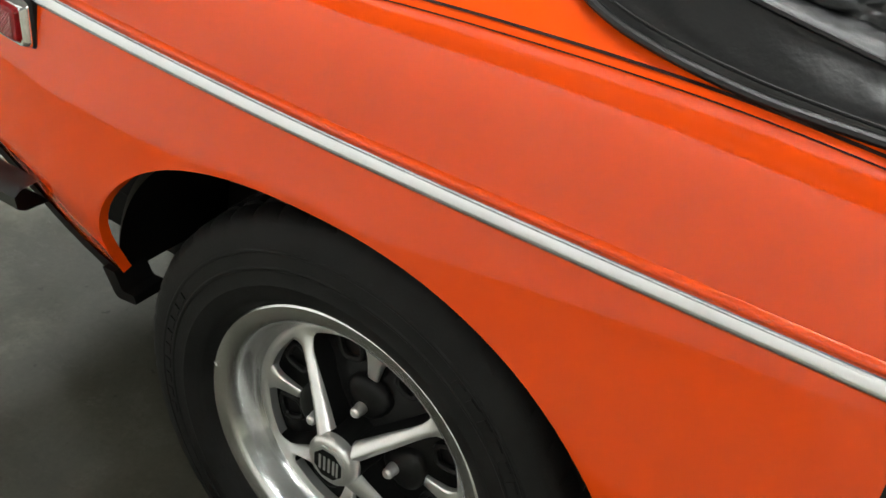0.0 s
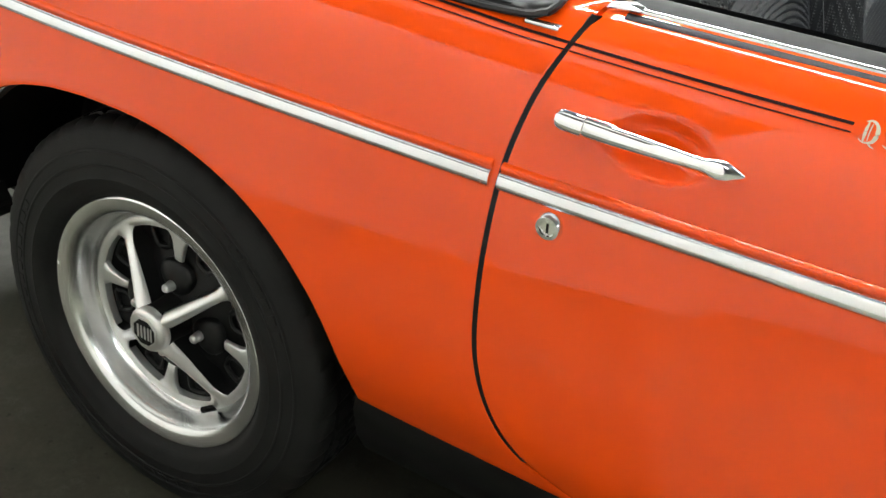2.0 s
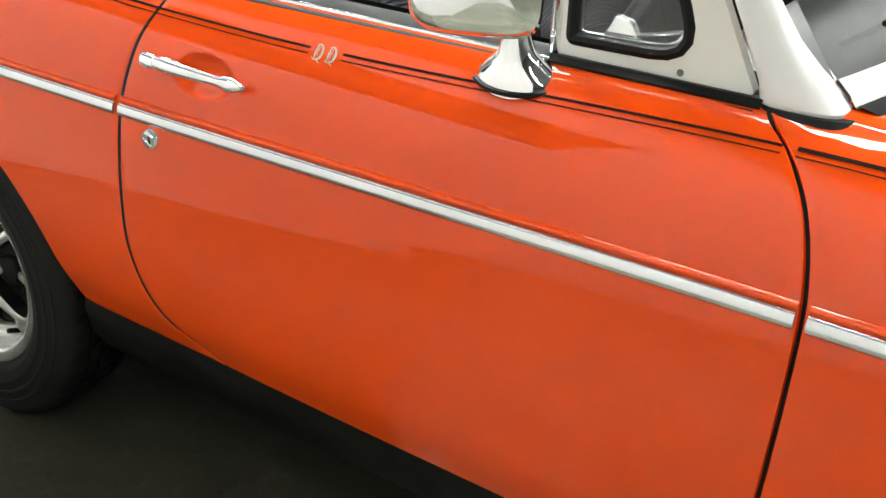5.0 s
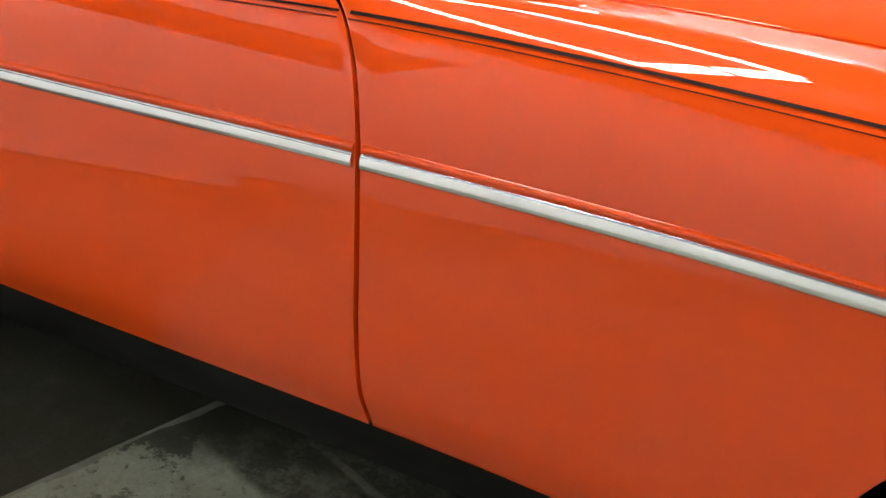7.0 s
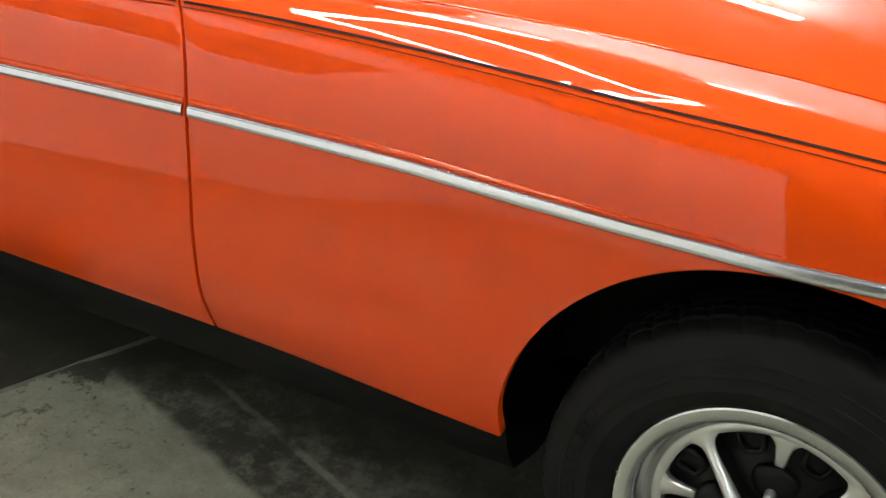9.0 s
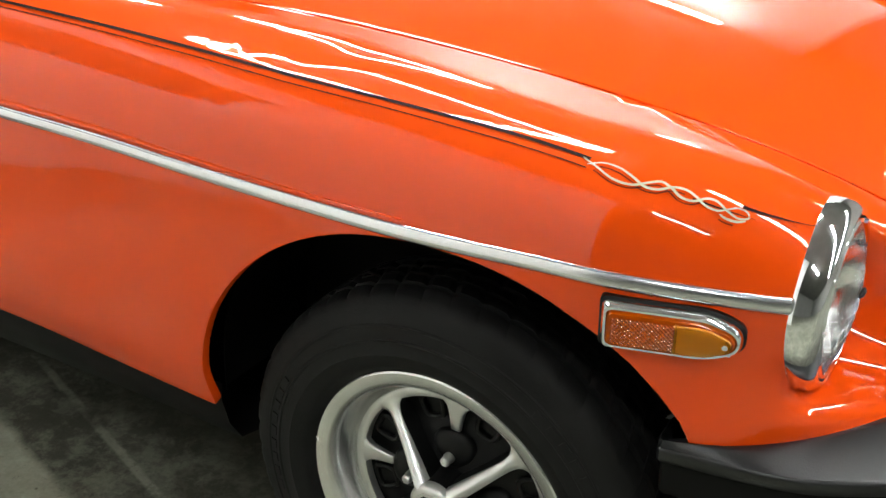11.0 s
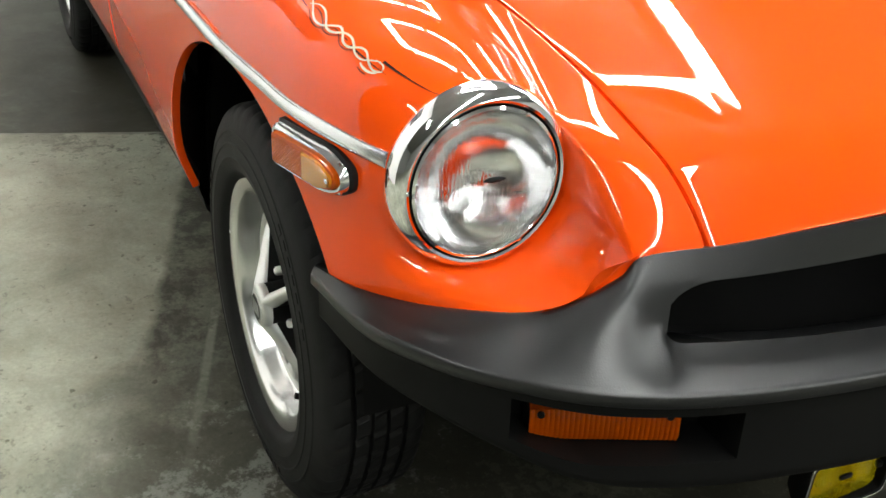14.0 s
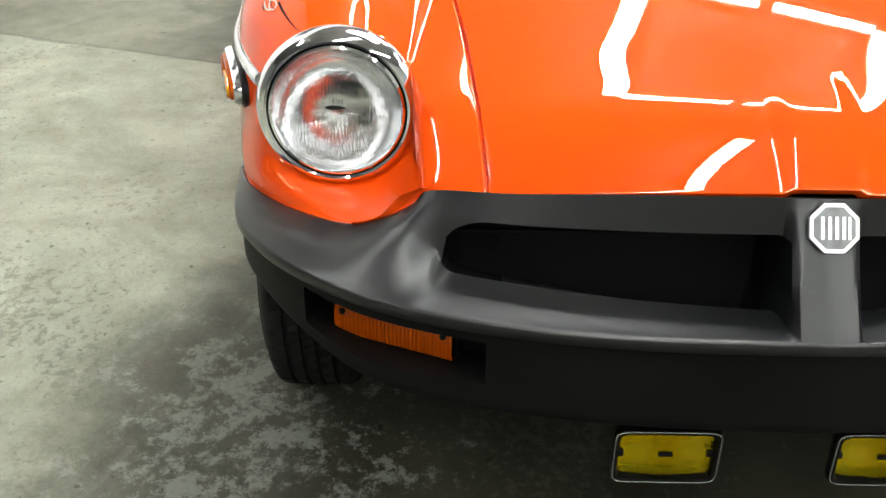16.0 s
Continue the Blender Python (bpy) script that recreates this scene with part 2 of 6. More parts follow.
def glow(name, color, strength):
    m = bpy.data.materials.new(name)
    m.use_nodes = True
    b = m.node_tree.nodes["Principled BSDF"]
    b.inputs["Base Color"].default_value = (0.8, 0.8, 0.8, 1)
    b.inputs["Emission Color"].default_value = (*color, 1)
    b.inputs["Emission Strength"].default_value = strength
    return m


TUBE = glow("tube_light", (0.97, 1.0, 0.965), 42.0)


def glass(name, color, rough=0.02, ior=1.45):
    m = material(name, color, rough)
    b = m.node_tree.nodes["Principled BSDF"]
    b.inputs["Transmission Weight"].default_value = 1.0
    b.inputs["IOR"].default_value = ior
    return m


GLASS = glass("clear_glass", (0.95, 0.97, 0.96))


# ---- mesh helpers ----
def part(name, bm, mat, parent=None, label="", smooth=True, sharp=35.0):
    """Links a bmesh as one mesh object, under a thing or a part when parent is given."""
    bmesh.ops.recalc_face_normals(bm, faces=bm.faces) if name != "skip" else None
    me = bpy.data.meshes.new(name)
    bm.to_mesh(me)
    bm.free()
    if smooth:
        for p in me.polygons:
            p.use_smooth = True
        me.set_sharp_from_angle(angle=radians(sharp))
    me.materials.append(mat)
    ob = new(name, me)
    if parent is not None:
        ob.parent = parent
    if label:
        tagged(ob, label)
    return ob


def empty(name, label, category, x=0, y=0, z=0, group=""):
    ob = new(name)
    ob.location = (x, y, z)
    return tagged(ob, label, category, group)


def grid_mesh(rows, close=False):
    """A bmesh from rows of points of equal length."""
    bm = bmesh.new()
    vs = [[bm.verts.new(p) for p in r] for r in rows]
    n = len(rows[0])
    for a, b in zip(vs[:-1], vs[1:]):
        for k in range(n if close else n - 1):
            j = (k + 1) % n
            try:
                bm.faces.new((a[k], a[j], b[j], b[k]))
            except ValueError:
                pass
    return bm


def fold(bm, depth=0.012):
    """Turns the open edges of a panel inwards over a small radius, so that it shows its thickness."""
    bmesh.ops.remove_doubles(bm, verts=bm.verts, dist=1e-5)
    bmesh.ops.recalc_face_normals(bm, faces=bm.faces)
    bm.normal_update()
    ways = {}
    for v in bm.verts:
        rim = [e for e in v.link_edges if e.is_boundary]
        if not rim:
            continue
        n = v.normal.copy()
        inner = sum(((f.calc_center_median() - v.co).normalized() for f in v.link_faces), Vector())
        along = rim[0].other_vert(v).co - rim[-1].other_vert(v).co if len(rim) > 1 else rim[0].other_vert(v).co - v.co
        inner -= n * inner.dot(n)
        if along.length > 1e-7:
            along.normalize()
            inner -= along * inner.dot(along)
        ways[v] = (n, -inner.normalized() if inner.length > 1e-6 else Vector())
    for out, down in ((0.0009, 0.0003), (0.0005, 0.0010), (0.0, depth)):
        edges = [e for e in bm.edges if e.is_boundary]
        geo = bmesh.ops.extrude_edge_only(bm, edges=edges)["geom"]
        after = {}
        for v in geo:
            if isinstance(v, bmesh.types.BMVert):
                old = next(e.other_vert(v) for e in v.link_edges if e.other_vert(v) in ways)
                after[v] = ways[old]
                v.co += ways[old][1] * out - ways[old][0] * down
        ways = after
    return bm


def box(x0, x1, y0, y1, z0, z1, bevel=0.0, seg=2):
    bm = bmesh.new()
    bmesh.ops.create_cube(bm, size=1.0)
    for v in bm.verts:
        v.co = Vector(((x0 + x1) / 2 + v.co.x * (x1 - x0), (y0 + y1) / 2 + v.co.y * (y1 - y0), (z0 + z1) / 2 + v.co.z * (z1 - z0)))
    if bevel:
        bmesh.ops.bevel(bm, geom=list(bm.edges), offset=bevel, segments=seg, profile=0.5, affect="EDGES")
    return bm


def revolve(profile, segs=64, axis="y"):
    """A surface of revolution about the y axis from (radius, y) pairs."""
    rows = []
    for r, h in profile:
        rows.append([(r * math.cos(2 * math.pi * k / segs), h, r * math.sin(2 * math.pi * k / segs)) for k in range(segs)])
    return grid_mesh(rows, close=True)


def tube(points, radius, segs=8, closed=False):
    """A round bar along a line of points; radius may be a list."""
    pts = [Vector(p) for p in points]
    n = len(pts)
    rows = []
    prev = None
    for i, p in enumerate(pts):
        d = (pts[(i + 1) % n] - pts[i - 1]) if closed else pts[min(i + 1, n - 1)] - pts[max(i - 1, 0)]
        d.normalize()
        if prev is None:
            a = d.cross(Vector((0, 0, 1)))
            if a.length < 1e-3:
                a = d.cross(Vector((1, 0, 0)))
        else:
            a = prev - d * prev.dot(d)
        a.normalize()
        prev = a
        b = d.cross(a)
        r = radius[i] if isinstance(radius, (list, tuple)) else radius
        rows.append([p + (a * math.cos(2 * math.pi * k / segs) + b * math.sin(2 * math.pi * k / segs)) * r for k in range(segs)])
    if closed:
        rows.append(rows[0])
    bm = grid_mesh(rows, close=True)
    if closed:
        bmesh.ops.remove_doubles(bm, verts=bm.verts, dist=1e-6)
    else:
        bmesh.ops.holes_fill(bm, edges=[e for e in bm.edges if e.is_boundary], sides=0)
    return bm


def prism(outline, y0, y1, bevel=0.0):
    """A plate from an outline in x and z, between two values of y."""
    bm = bmesh.new()
    f = bm.faces.new([bm.verts.new((x, y0, z)) for x, z in outline])
    geo = bmesh.ops.extrude_face_region(bm, geom=[f])["geom"]
    for g in geo:
        if isinstance(g, bmesh.types.BMVert):
            g.co.y = y1
    if bevel:
        bmesh.ops.bevel(bm, geom=list(bm.edges), offset=bevel, segments=2, profile=0.5, affect="EDGES")
    return bm


def curve_at(table, x):
    """A smooth curve through (x, value) pairs."""
    n = len(table)
    if x <= table[0][0]:
        return table[0][1]
    if x >= table[-1][0]:
        return table[-1][1]
    lo, hi = 0, n - 1
    while hi - lo > 1:
        mid = (lo + hi) // 2
        if table[mid][0] <= x:
            lo = mid
        else:
            hi = mid
    i = lo

    def slope(k):
        a, b = max(0, k - 1), min(n - 1, k + 1)
        return (table[b][1] - table[a][1]) / (table[b][0] - table[a][0])

    h = table[i + 1][0] - table[i][0]
    t = (x - table[i][0]) / h
    return ((2 * t**3 - 3 * t**2 + 1) * table[i][1] + (t**3 - 2 * t**2 + t) * h * slope(i)
            + (3 * t**2 - 2 * t**3) * table[i + 1][1] + (t**3 - t**2) * h * slope(i + 1))


def fair(table, sigma=0.09, keep=9.0):
    """The same curve with its waves smoothed out; past keep it stays as drawn."""
    a, b = table[0][0], table[-1][0]
    n = int((b - a) / 0.01) + 1
    xs = np.linspace(a, b, n)
    raw = np.array([curve_at(table, float(x)) for x in xs])
    ext = np.linspace(a - 0.4, b + 0.4, n + 80)
    first = raw[0] + (ext - a) * (raw[3] - raw[0]) / (xs[3] - xs[0])
    last = raw[-1] + (ext - b) * (raw[-1] - raw[-4]) / (xs[-1] - xs[-4])
    long = np.where(ext < a, first, np.where(ext > b, last, np.interp(ext, xs, raw)))
    out = []
    for x, r in zip(xs, raw):
        w = np.exp(-0.5 * ((ext - x) / sigma) ** 2)
        v = float((w * long).sum() / w.sum())
        k = min(1.0, max(0.0, (x - keep) / 0.12))
        k = k * k * (3 - 2 * k)
        out.append((float(x), v * (1 - k) + float(r) * k))
    return out


def spline(pts, n):
    """n points along a smooth curve through 3D points."""
    pts = [Vector(p) for p in pts]
    d = [0.0]
    for a, b in zip(pts[:-1], pts[1:]):
        d.append(d[-1] + (b - a).length)
    cols = [[(s, p[k]) for s, p in zip(d, pts)] for k in range(3)]
    return [Vector([curve_at(c, d[-1] * i / (n - 1)) for c in cols]) for i in range(n)]


def relax(bm, free, times):
    """Irons small waves out of a mesh without shrinking it; only the verts in free move."""
    bm.verts.index_update()
    co = np.array([v.co[:] for v in bm.verts])
    pair = np.array([(e.verts[0].index, e.verts[1].index) for e in bm.edges])
    a, b = np.concatenate([pair[:, 0], pair[:, 1]]), np.concatenate([pair[:, 1], pair[:, 0]])
    mask = np.zeros((len(co), 1))
    mask[[v.index for v in free]] = 1.0
    w = 1.0 / np.maximum(np.linalg.norm(co[a] - co[b], axis=1), 1e-4)
    total = np.bincount(a, w, len(co))[:, None]
    for i in range(times):
        for step in (0.6, -0.62):
            mean = np.stack([np.bincount(a, w * co[b, k], len(co)) for k in range(3)], 1) / np.maximum(total, 1e-9)
            co += mask * step * (mean - co)
    for v, p in zip(bm.verts, co):
        v.co = p


def iron(bm, free, wave, steps=500):
    """Fairs the verts in free to the smoothest sheet that keeps every form longer than wave metres."""
    bm.verts.index_update()
    co = np.array([v.co[:] for v in bm.verts])
    tri = np.array([[lp.vert.index for lp in t] for t in bm.calc_loop_triangles()])
    n = len(co)
    mass = np.full(n, 1e-9)
    ia, ib, wt = [], [], []
    for k in range(3):
        a, b, c = tri[:, k], tri[:, (k + 1) % 3], tri[:, (k + 2) % 3]
        e, f = co[a] - co[c], co[b] - co[c]
        area = np.linalg.norm(np.cross(e, f), axis=1)
        ia.append(a), ib.append(b), wt.append(np.clip((e * f).sum(1) / np.maximum(area, 1e-9), 0.02, 8.0) * 0.5)
        np.add.at(mass, a, area / 6)
    ia, ib, wt = np.concatenate(ia), np.concatenate(ib), np.concatenate(wt)
    ia, ib, wt = np.concatenate([ia, ib]), np.concatenate([ib, ia]), np.concatenate([wt, wt])
    deg = np.bincount(ia, wt, n)

    def lap(x):
        return deg[:, None] * x - np.stack([np.bincount(ia, wt * x[ib, k], n) for k in range(3)], 1)

    mask = np.zeros((n, 1))
    mask[[v.index for v in free]] = 1.0
    m, lam = mass[:, None], (2 * math.pi / wave) ** 4
    force = lambda x: mask * (lap(lap(x) / m) + lam * m * x)
    diag = deg[:, None] ** 2 / m + np.bincount(ia, wt**2 / mass[ib], n)[:, None] + lam * m
    x = co.copy()
    r = mask * (lam * m * co) - force(x)
    z = r / diag
    p = z.copy()
    rz = (r * z).sum(0)
    for _ in range(steps):
        q = force(p)
        al = rz / np.maximum((p * q).sum(0), 1e-30)
        x += al * p
        r -= al * q
        z = r / diag
        new_rz = (r * z).sum(0)
        p = z + (new_rz / np.maximum(rz, 1e-30)) * p
        rz = new_rz
    for v, c in zip(bm.verts, x):
        v.co = c


def mirrored(ob, name=None):
    """The same part on the far side of the car."""
    me = ob.data.copy()
    me.transform(Matrix.Diagonal((1, -1, 1, 1)))
    me.flip_normals()
    m = new(name or ob.name.split(".")[0], me)
    m.parent = ob.parent
    m.matrix_local = Matrix.Diagonal((1, -1, 1, 1)) @ ob.matrix_local @ Matrix.Diagonal((1, -1, 1, 1))
    if "label" in ob:
        m["label"] = ob["label"]
    return m


# ---- the hall ----
# the building lies at a slant to the car: u runs along its walls and rows of lamps, v across
TURN = -19.1
U, V = Vector((math.cos(radians(TURN)), math.sin(radians(TURN)), 0)), Vector((-math.sin(radians(TURN)), math.cos(radians(TURN)), 0))


def hall_box(u0, u1, v0, v1, z0, z1, bevel=0.0):
    bm = box(u0, u1, v0, v1, z0, z1, bevel)
    bmesh.ops.rotate(bm, verts=bm.verts, cent=(0, 0, 0), matrix=Matrix.Rotation(radians(TURN), 3, "Z"))
    return bm


def build_hall():
    floor = tagged(part("floor", hall_box(-10, 14, -9, 9, -0.3, -0.0012), FILLER, smooth=False), "worn grey stained concrete slabs with painted car shade and pale scuffs", "floor", kind="structure")
    us = (-10.0, -8.0, -3.5, 0.985, 5.5, 10.0, 14.0)
    vs = (-9.0, -8.6, -4.3, -0.05, 4.2, 9.0)
    for i in range(len(us) - 1):
        for j in range(len(vs) - 1):
            bm = bmesh.new()
            g = 0.0048
            corners = [(us[i] + g, vs[j]), (us[i + 1] - g, vs[j]), (us[i + 1] - g, vs[j + 1]), (us[i] + g, vs[j + 1])]
            if us[i] == 0.985:
                # the edge along the main joint is broken and chipped
                n = 700
                for k in range(n - 1, 0, -1):
                    b = corners[0][1] + (corners[3][1] - corners[0][1]) * k / n
                    chip = max(0.0, noise.noise(Vector((b * 9, 3.1, 0))) + 0.15) * 0.016 + max(0.0, noise.noise(Vector((b * 60, 7.7, 0)))) * 0.006 + max(0.0, noise.noise(Vector((b * 3.1, 1.7, 0))) - 0.25) * 0.06
                    corners.append((corners[0][0] + chip, b))
            bm.faces.new([bm.verts.new(U * a + V * b) for a, b in corners])
            geo = bmesh.ops.extrude_face_region(bm, geom=bm.faces[:])["geom"]
            for w in geo:
                if isinstance(w, bmesh.types.BMVert):
                    w.co.z = -0.2
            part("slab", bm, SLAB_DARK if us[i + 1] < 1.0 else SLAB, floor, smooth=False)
    for name, u0, u1, v0, v1 in (("wall_south", -10, 14, -9.2, -9.0), ("wall_north", -10, 14, 9.0, 9.2), ("wall_west", -10.2, -10, -9.2, 9.2), ("wall_east", 14, 14.2, -9.2, 9.2)):
        tagged(part(name, hall_box(u0, u1, v0, v1, 0, 4.4), HALLPAINT, smooth=False), "plain grey painted hall wall", "wall", kind="structure")
    tagged(part("wall_partition", hall_box(-10, 2.95, -2.29, -2.12, 0, 4.4, 0.01), WALLPAINT), "smooth white painted partition wall beside the car", "wall", kind="structure")
    tagged(part("wall_far_partition", hall_box(-10, -0.4, 7.6, 7.8, 0, 4.4, 0.01), WALLPAINT), "white painted partition wall across the hall", "wall", kind="structure")
    tagged(part("banner", hall_box(-6.5, 0.99, -2.116, -2.112, 1.92, 2.93), BANNER, smooth=False), "long dark mottled banner on the white wall", "banner")
    tagged(part("ceiling", hall_box(-10.2, 14.2, -9.2, 9.2, 4.4, 4.6), CEILPAINT, smooth=False), "grey hall ceiling", "ceiling", kind="structure")


build_hall()


def strip_light(u, v, along, length):
    """A wide diffuser batten under the ceiling."""
    p = U * u + V * v
    e = empty("strip_light", "unseen white diffuser batten light under the ceiling", "lamp", p.x, p.y, 4.2, "ceiling strip lights")
    e.rotation_euler = (0, 0, radians(TURN))
    hx, hy = (length / 2, 0.095) if along else (0.095, length / 2)
    part("housing", box(-hx, hx, -hy, hy, 0.03, 0.10, 0.01), LACQUER, e)
    part("diffuser", box(-hx + 0.01, hx - 0.01, -hy + 0.01, hy - 0.01, -0.02, 0.028, 0.012), TUBE, e)
    part("mount", box(-0.02, 0.02, -0.02, 0.02, 0.10, 0.2), LACQUER, e)
    return e


# battens hung as open squares; the two at u -4.5 are added fill
for mu, mv in ((-0.08, 1.08), (-4.5, 1.08), (-4.5, 5.3)):
    for s in (-1, 1):
        for k in (-0.47, 0.47):
            strip_light(mu + k, mv + s * 0.97, True, 0.92)
            strip_light(mu + s * 0.94, mv + k, False, 0.84)
# single rows ahead of the car, and one lamp by the far wall
# added lamps past u 6.6 run the two long rows on for fill
for v, first, count in ((-2.05, 4.3, 2), (1.6, 3.3, 9), (5.35, 2.9, 9)):
    for k in range(count):
        strip_light(first + 1.05 * k, v, True, 1.0)
strip_light(-1.8, 7.2, True, 1.0)


def smooth(t):
    t = min(1.0, max(0.0, t))
    return t * t * (3 - 2 * t)


# ---- the car's skin: half sections, near side at negative y ----
WIDTH = [(-0.95, 0.60), (-0.80, 0.66), (-0.55, 0.715), (-0.3, 0.737), (0.0, 0.748), (0.5, 0.756), (1.0, 0.760), (1.5, 0.759), (2.0, 0.756), (2.3, 0.750), (2.5, 0.736), (2.6, 0.72)]
SILL = [(-0.95, 0.50), (-0.6, 0.455), (-0.34, 0.388), (0.4, 0.3615), (1.45, 0.356), (1.95, 0.342), (2.6, 0.34)]
PIN_Y = [(-0.95, 0.50), (-0.5, 0.655), (0.0, 0.688), (0.55, 0.694), (1.4, 0.686), (2.05, 0.686), (2.37, 0.676), (2.6, 0.65)]
PIN_Z = [(-0.95, 0.76), (-0.5, 0.83), (0.0, 0.848), (0.3, 0.860), (0.55, 0.860), (1.4, 0.867), (1.7, 0.861), (2.05, 0.842), (2.37, 0.824), (2.5, 0.806), (2.6, 0.789)]
TOP_Y = [(-0.95, 0.30), (0.2, 0.56), (0.55, 0.60), (1.4, 0.60), (1.5, 0.56), (1.78, 0.535), (2.0, 0.512), (2.3, 0.475), (2.5, 0.441)]
TOP_Z = [(-0.95, 0.80), (-0.4, 0.875), (0.2, 0.893), (0.55, 0.892), (1.4, 0.892), (1.5, 0.886), (1.78, 0.875), (2.0, 0.859), (2.3, 0.824), (2.5, 0.785)]

WIDTH, SILL, PIN_Y, PIN_Z = fair(WIDTH, 0.10), fair(SILL, 0.05), fair(PIN_Y, 0.10), fair(PIN_Z, 0.10)
TOP_Y, TOP_Z = TOP_Y[:-1] + [(2.5, 0.441), (2.6, 0.42), (2.7, 0.406), (2.8, 0.398), (2.885, 0.387)], TOP_Z[:-1] + [(2.5, 0.785), (2.6, 0.7585), (2.7, 0.7285), (2.8, 0.692), (2.86, 0.653), (2.885, 0.620)]
TOP_Y, TOP_Z = fair(TOP_Y, 0.09), fair(fair(TOP_Z, 0.028), 0.07, 2.70)


LEAN = [(-0.95, 0.09), (-0.4, 0.10), (0.2, 0.10), (0.55, 0.085), (1.0, 0.07), (1.5, 0.065), (2.0, 0.06), (2.6, 0.05)]


def arch_z(x):
    """The lower edge of the skin over the wheels, or 0."""
    for c, half, base, rise, back, ahead in ((0.009, 0.355, 0.371, 0.2785, 2.5, 2.12), (2.308, 0.352, 0.345, 0.350, 2.05, 2.25)):
        d, e = abs(x - c) / half, back if x < c else ahead
        if d < 1:
            return base + rise * (1 - d**e) ** (1 / e)
    return 0.0


def section(x, door=False):
    """Control points of the half section (y, z) from the sill to the top edge."""
    w, zb = curve_at(WIDTH, x), curve_at(SILL, x)
    py, pz, ty, tz = curve_at(PIN_Y, x), curve_at(PIN_Z, x), curve_at(TOP_Y, x), curve_at(TOP_Z, x)
    if door:
        ty, tz = 0.652, 0.887
    zs = 0.73
    cy = py - (0.5 if door else 0.42) * (py - ty)
    cz = 0.5 * (pz + tz) + 0.5 * math.sqrt((tz - pz) ** 2 + 0.00015) + 0.003 if x > 1.4 and not door else 0.5 * (pz + tz) + (0.004 if door else 0.009)
    low = 0.034 if x < 1.6 else 0.034 - 0.01 * min(1, (x - 1.6) / 0.4)
    # the flank leans inwards towards the waist
    k = curve_at(LEAN, x)
    flank = lambda z: w - 0.003 + k * (0.0506 - max(0.0, z - 0.50) ** 2) / 0.30
    wide = flank(0.50)
    pts = [(w - low, zb), (wide - 0.28 * (wide - w + low), zb + 0.075), (wide - 0.001, 0.525), (flank(0.60), 0.60), (flank(0.665), 0.665), (w - 0.003, zs - 0.005), (w - 0.017, zs + 0.05),
           (0.5 * (w - 0.017 + py) + 0.005, 0.5 * (zs + 0.05 + pz) + 0.004), (py, pz), (cy, cz), (ty, tz)]
    return pts


ROWS = 48


def skin_row(x, door=False, count=None):
    """Points from low to high along the section at x."""
    pts = [Vector((x, -y, z)) for y, z in section(x, door)]
    line = spline(pts, 90)
    a = arch_z(x)
    keep = [p for p in line if p.z >= a] if a > 0 else line
    if a > 0:
        k = len(line) - len(keep)
        if k > 0:
            p, q = line[k - 1], line[k]
            t = (a - p.z) / max(1e-6, q.z - p.z)
            keep = [p.lerp(q, min(1, max(0, t)))] + keep
            if len(keep) > 3 and (keep[1] - keep[0]).length < 0.6 * (keep[2] - keep[1]).length:
                del keep[1]
    return spline(keep, count or ROWS)


def rear_cut(z):
    return curve_at([(0.34, 0.70), (0.365, 0.665), (0.40, 0.608), (0.45, 0.567), (0.52, 0.541), (0.62, 0.532), (0.73, 0.536), (0.80, 0.547), (0.86, 0.566), (0.90, 0.585)], z)


def front_cut(z):
    return curve_at([(0.34, 1.432), (0.40, 1.438), (0.55, 1.447), (0.70, 1.450), (0.76, 1.446), (0.82, 1.427), (0.86, 1.396), (0.885, 1.360), (0.90, 1.340)], z)


def panel(xs, left=None, right=None, gap=0.004):
    """A skin panel whose ends may follow the shut lines."""
    rows = []
    x0, x1 = xs[0], xs[-1]
    for x in xs:
        base = skin_row(x)
        out = []
        for p in base:
            xx = x
            if left:
                w = max(0.0, 1 - (x - x0) / 0.30)
                xx += (left(p.z) + gap - x0) * smooth(w)
            if right:
                w = max(0.0, 1 - (x1 - x) / 0.30)
                if right is rear_cut:
                    w = max(0.0, 1 - (x1 - x) / 0.14)
                xx += (right(p.z) - gap - x1) * smooth(w)
            out.append(Vector((xx, p.y, p.z)))
        rows.append(out)
    return rows


def spaced(a, b, n, ends=False):
    if ends:
        return [a + (b - a) * (0.5 - 0.5 * math.cos(math.pi * i / (n - 1))) for i in range(n)]
    return [a + (b - a) * i / (n - 1) for i in range(n)]


car = empty("sports_car", "bright orange open two-seat sports car with black rubber bumpers", "car")

# rear quarter, door and front wing
e = 1e-4
rear_xs = spaced(-0.95, -0.352, 14) + spaced(-0.35 + e, 0.364 - e, 50, True) + spaced(0.366, 0.53, 10)
quarter = part("rear_quarter_panel", fold(grid_mesh(panel(rear_xs, right=rear_cut))), PAINT, car)
wing_xs = spaced(1.45, 1.954, 20) + spaced(1.956 + e, 2.5, 44)
wing_xs = wing_xs[:20] + [2.308 - 0.352 * math.cos(t) for t in spaced(0.0005, math.pi - 0.975, 46)]
wing_xs = [x for x in wing_xs if x < 2.499] + [2.5]
wing_rows = panel(wing_xs, left=front_cut, gap=0.0042)


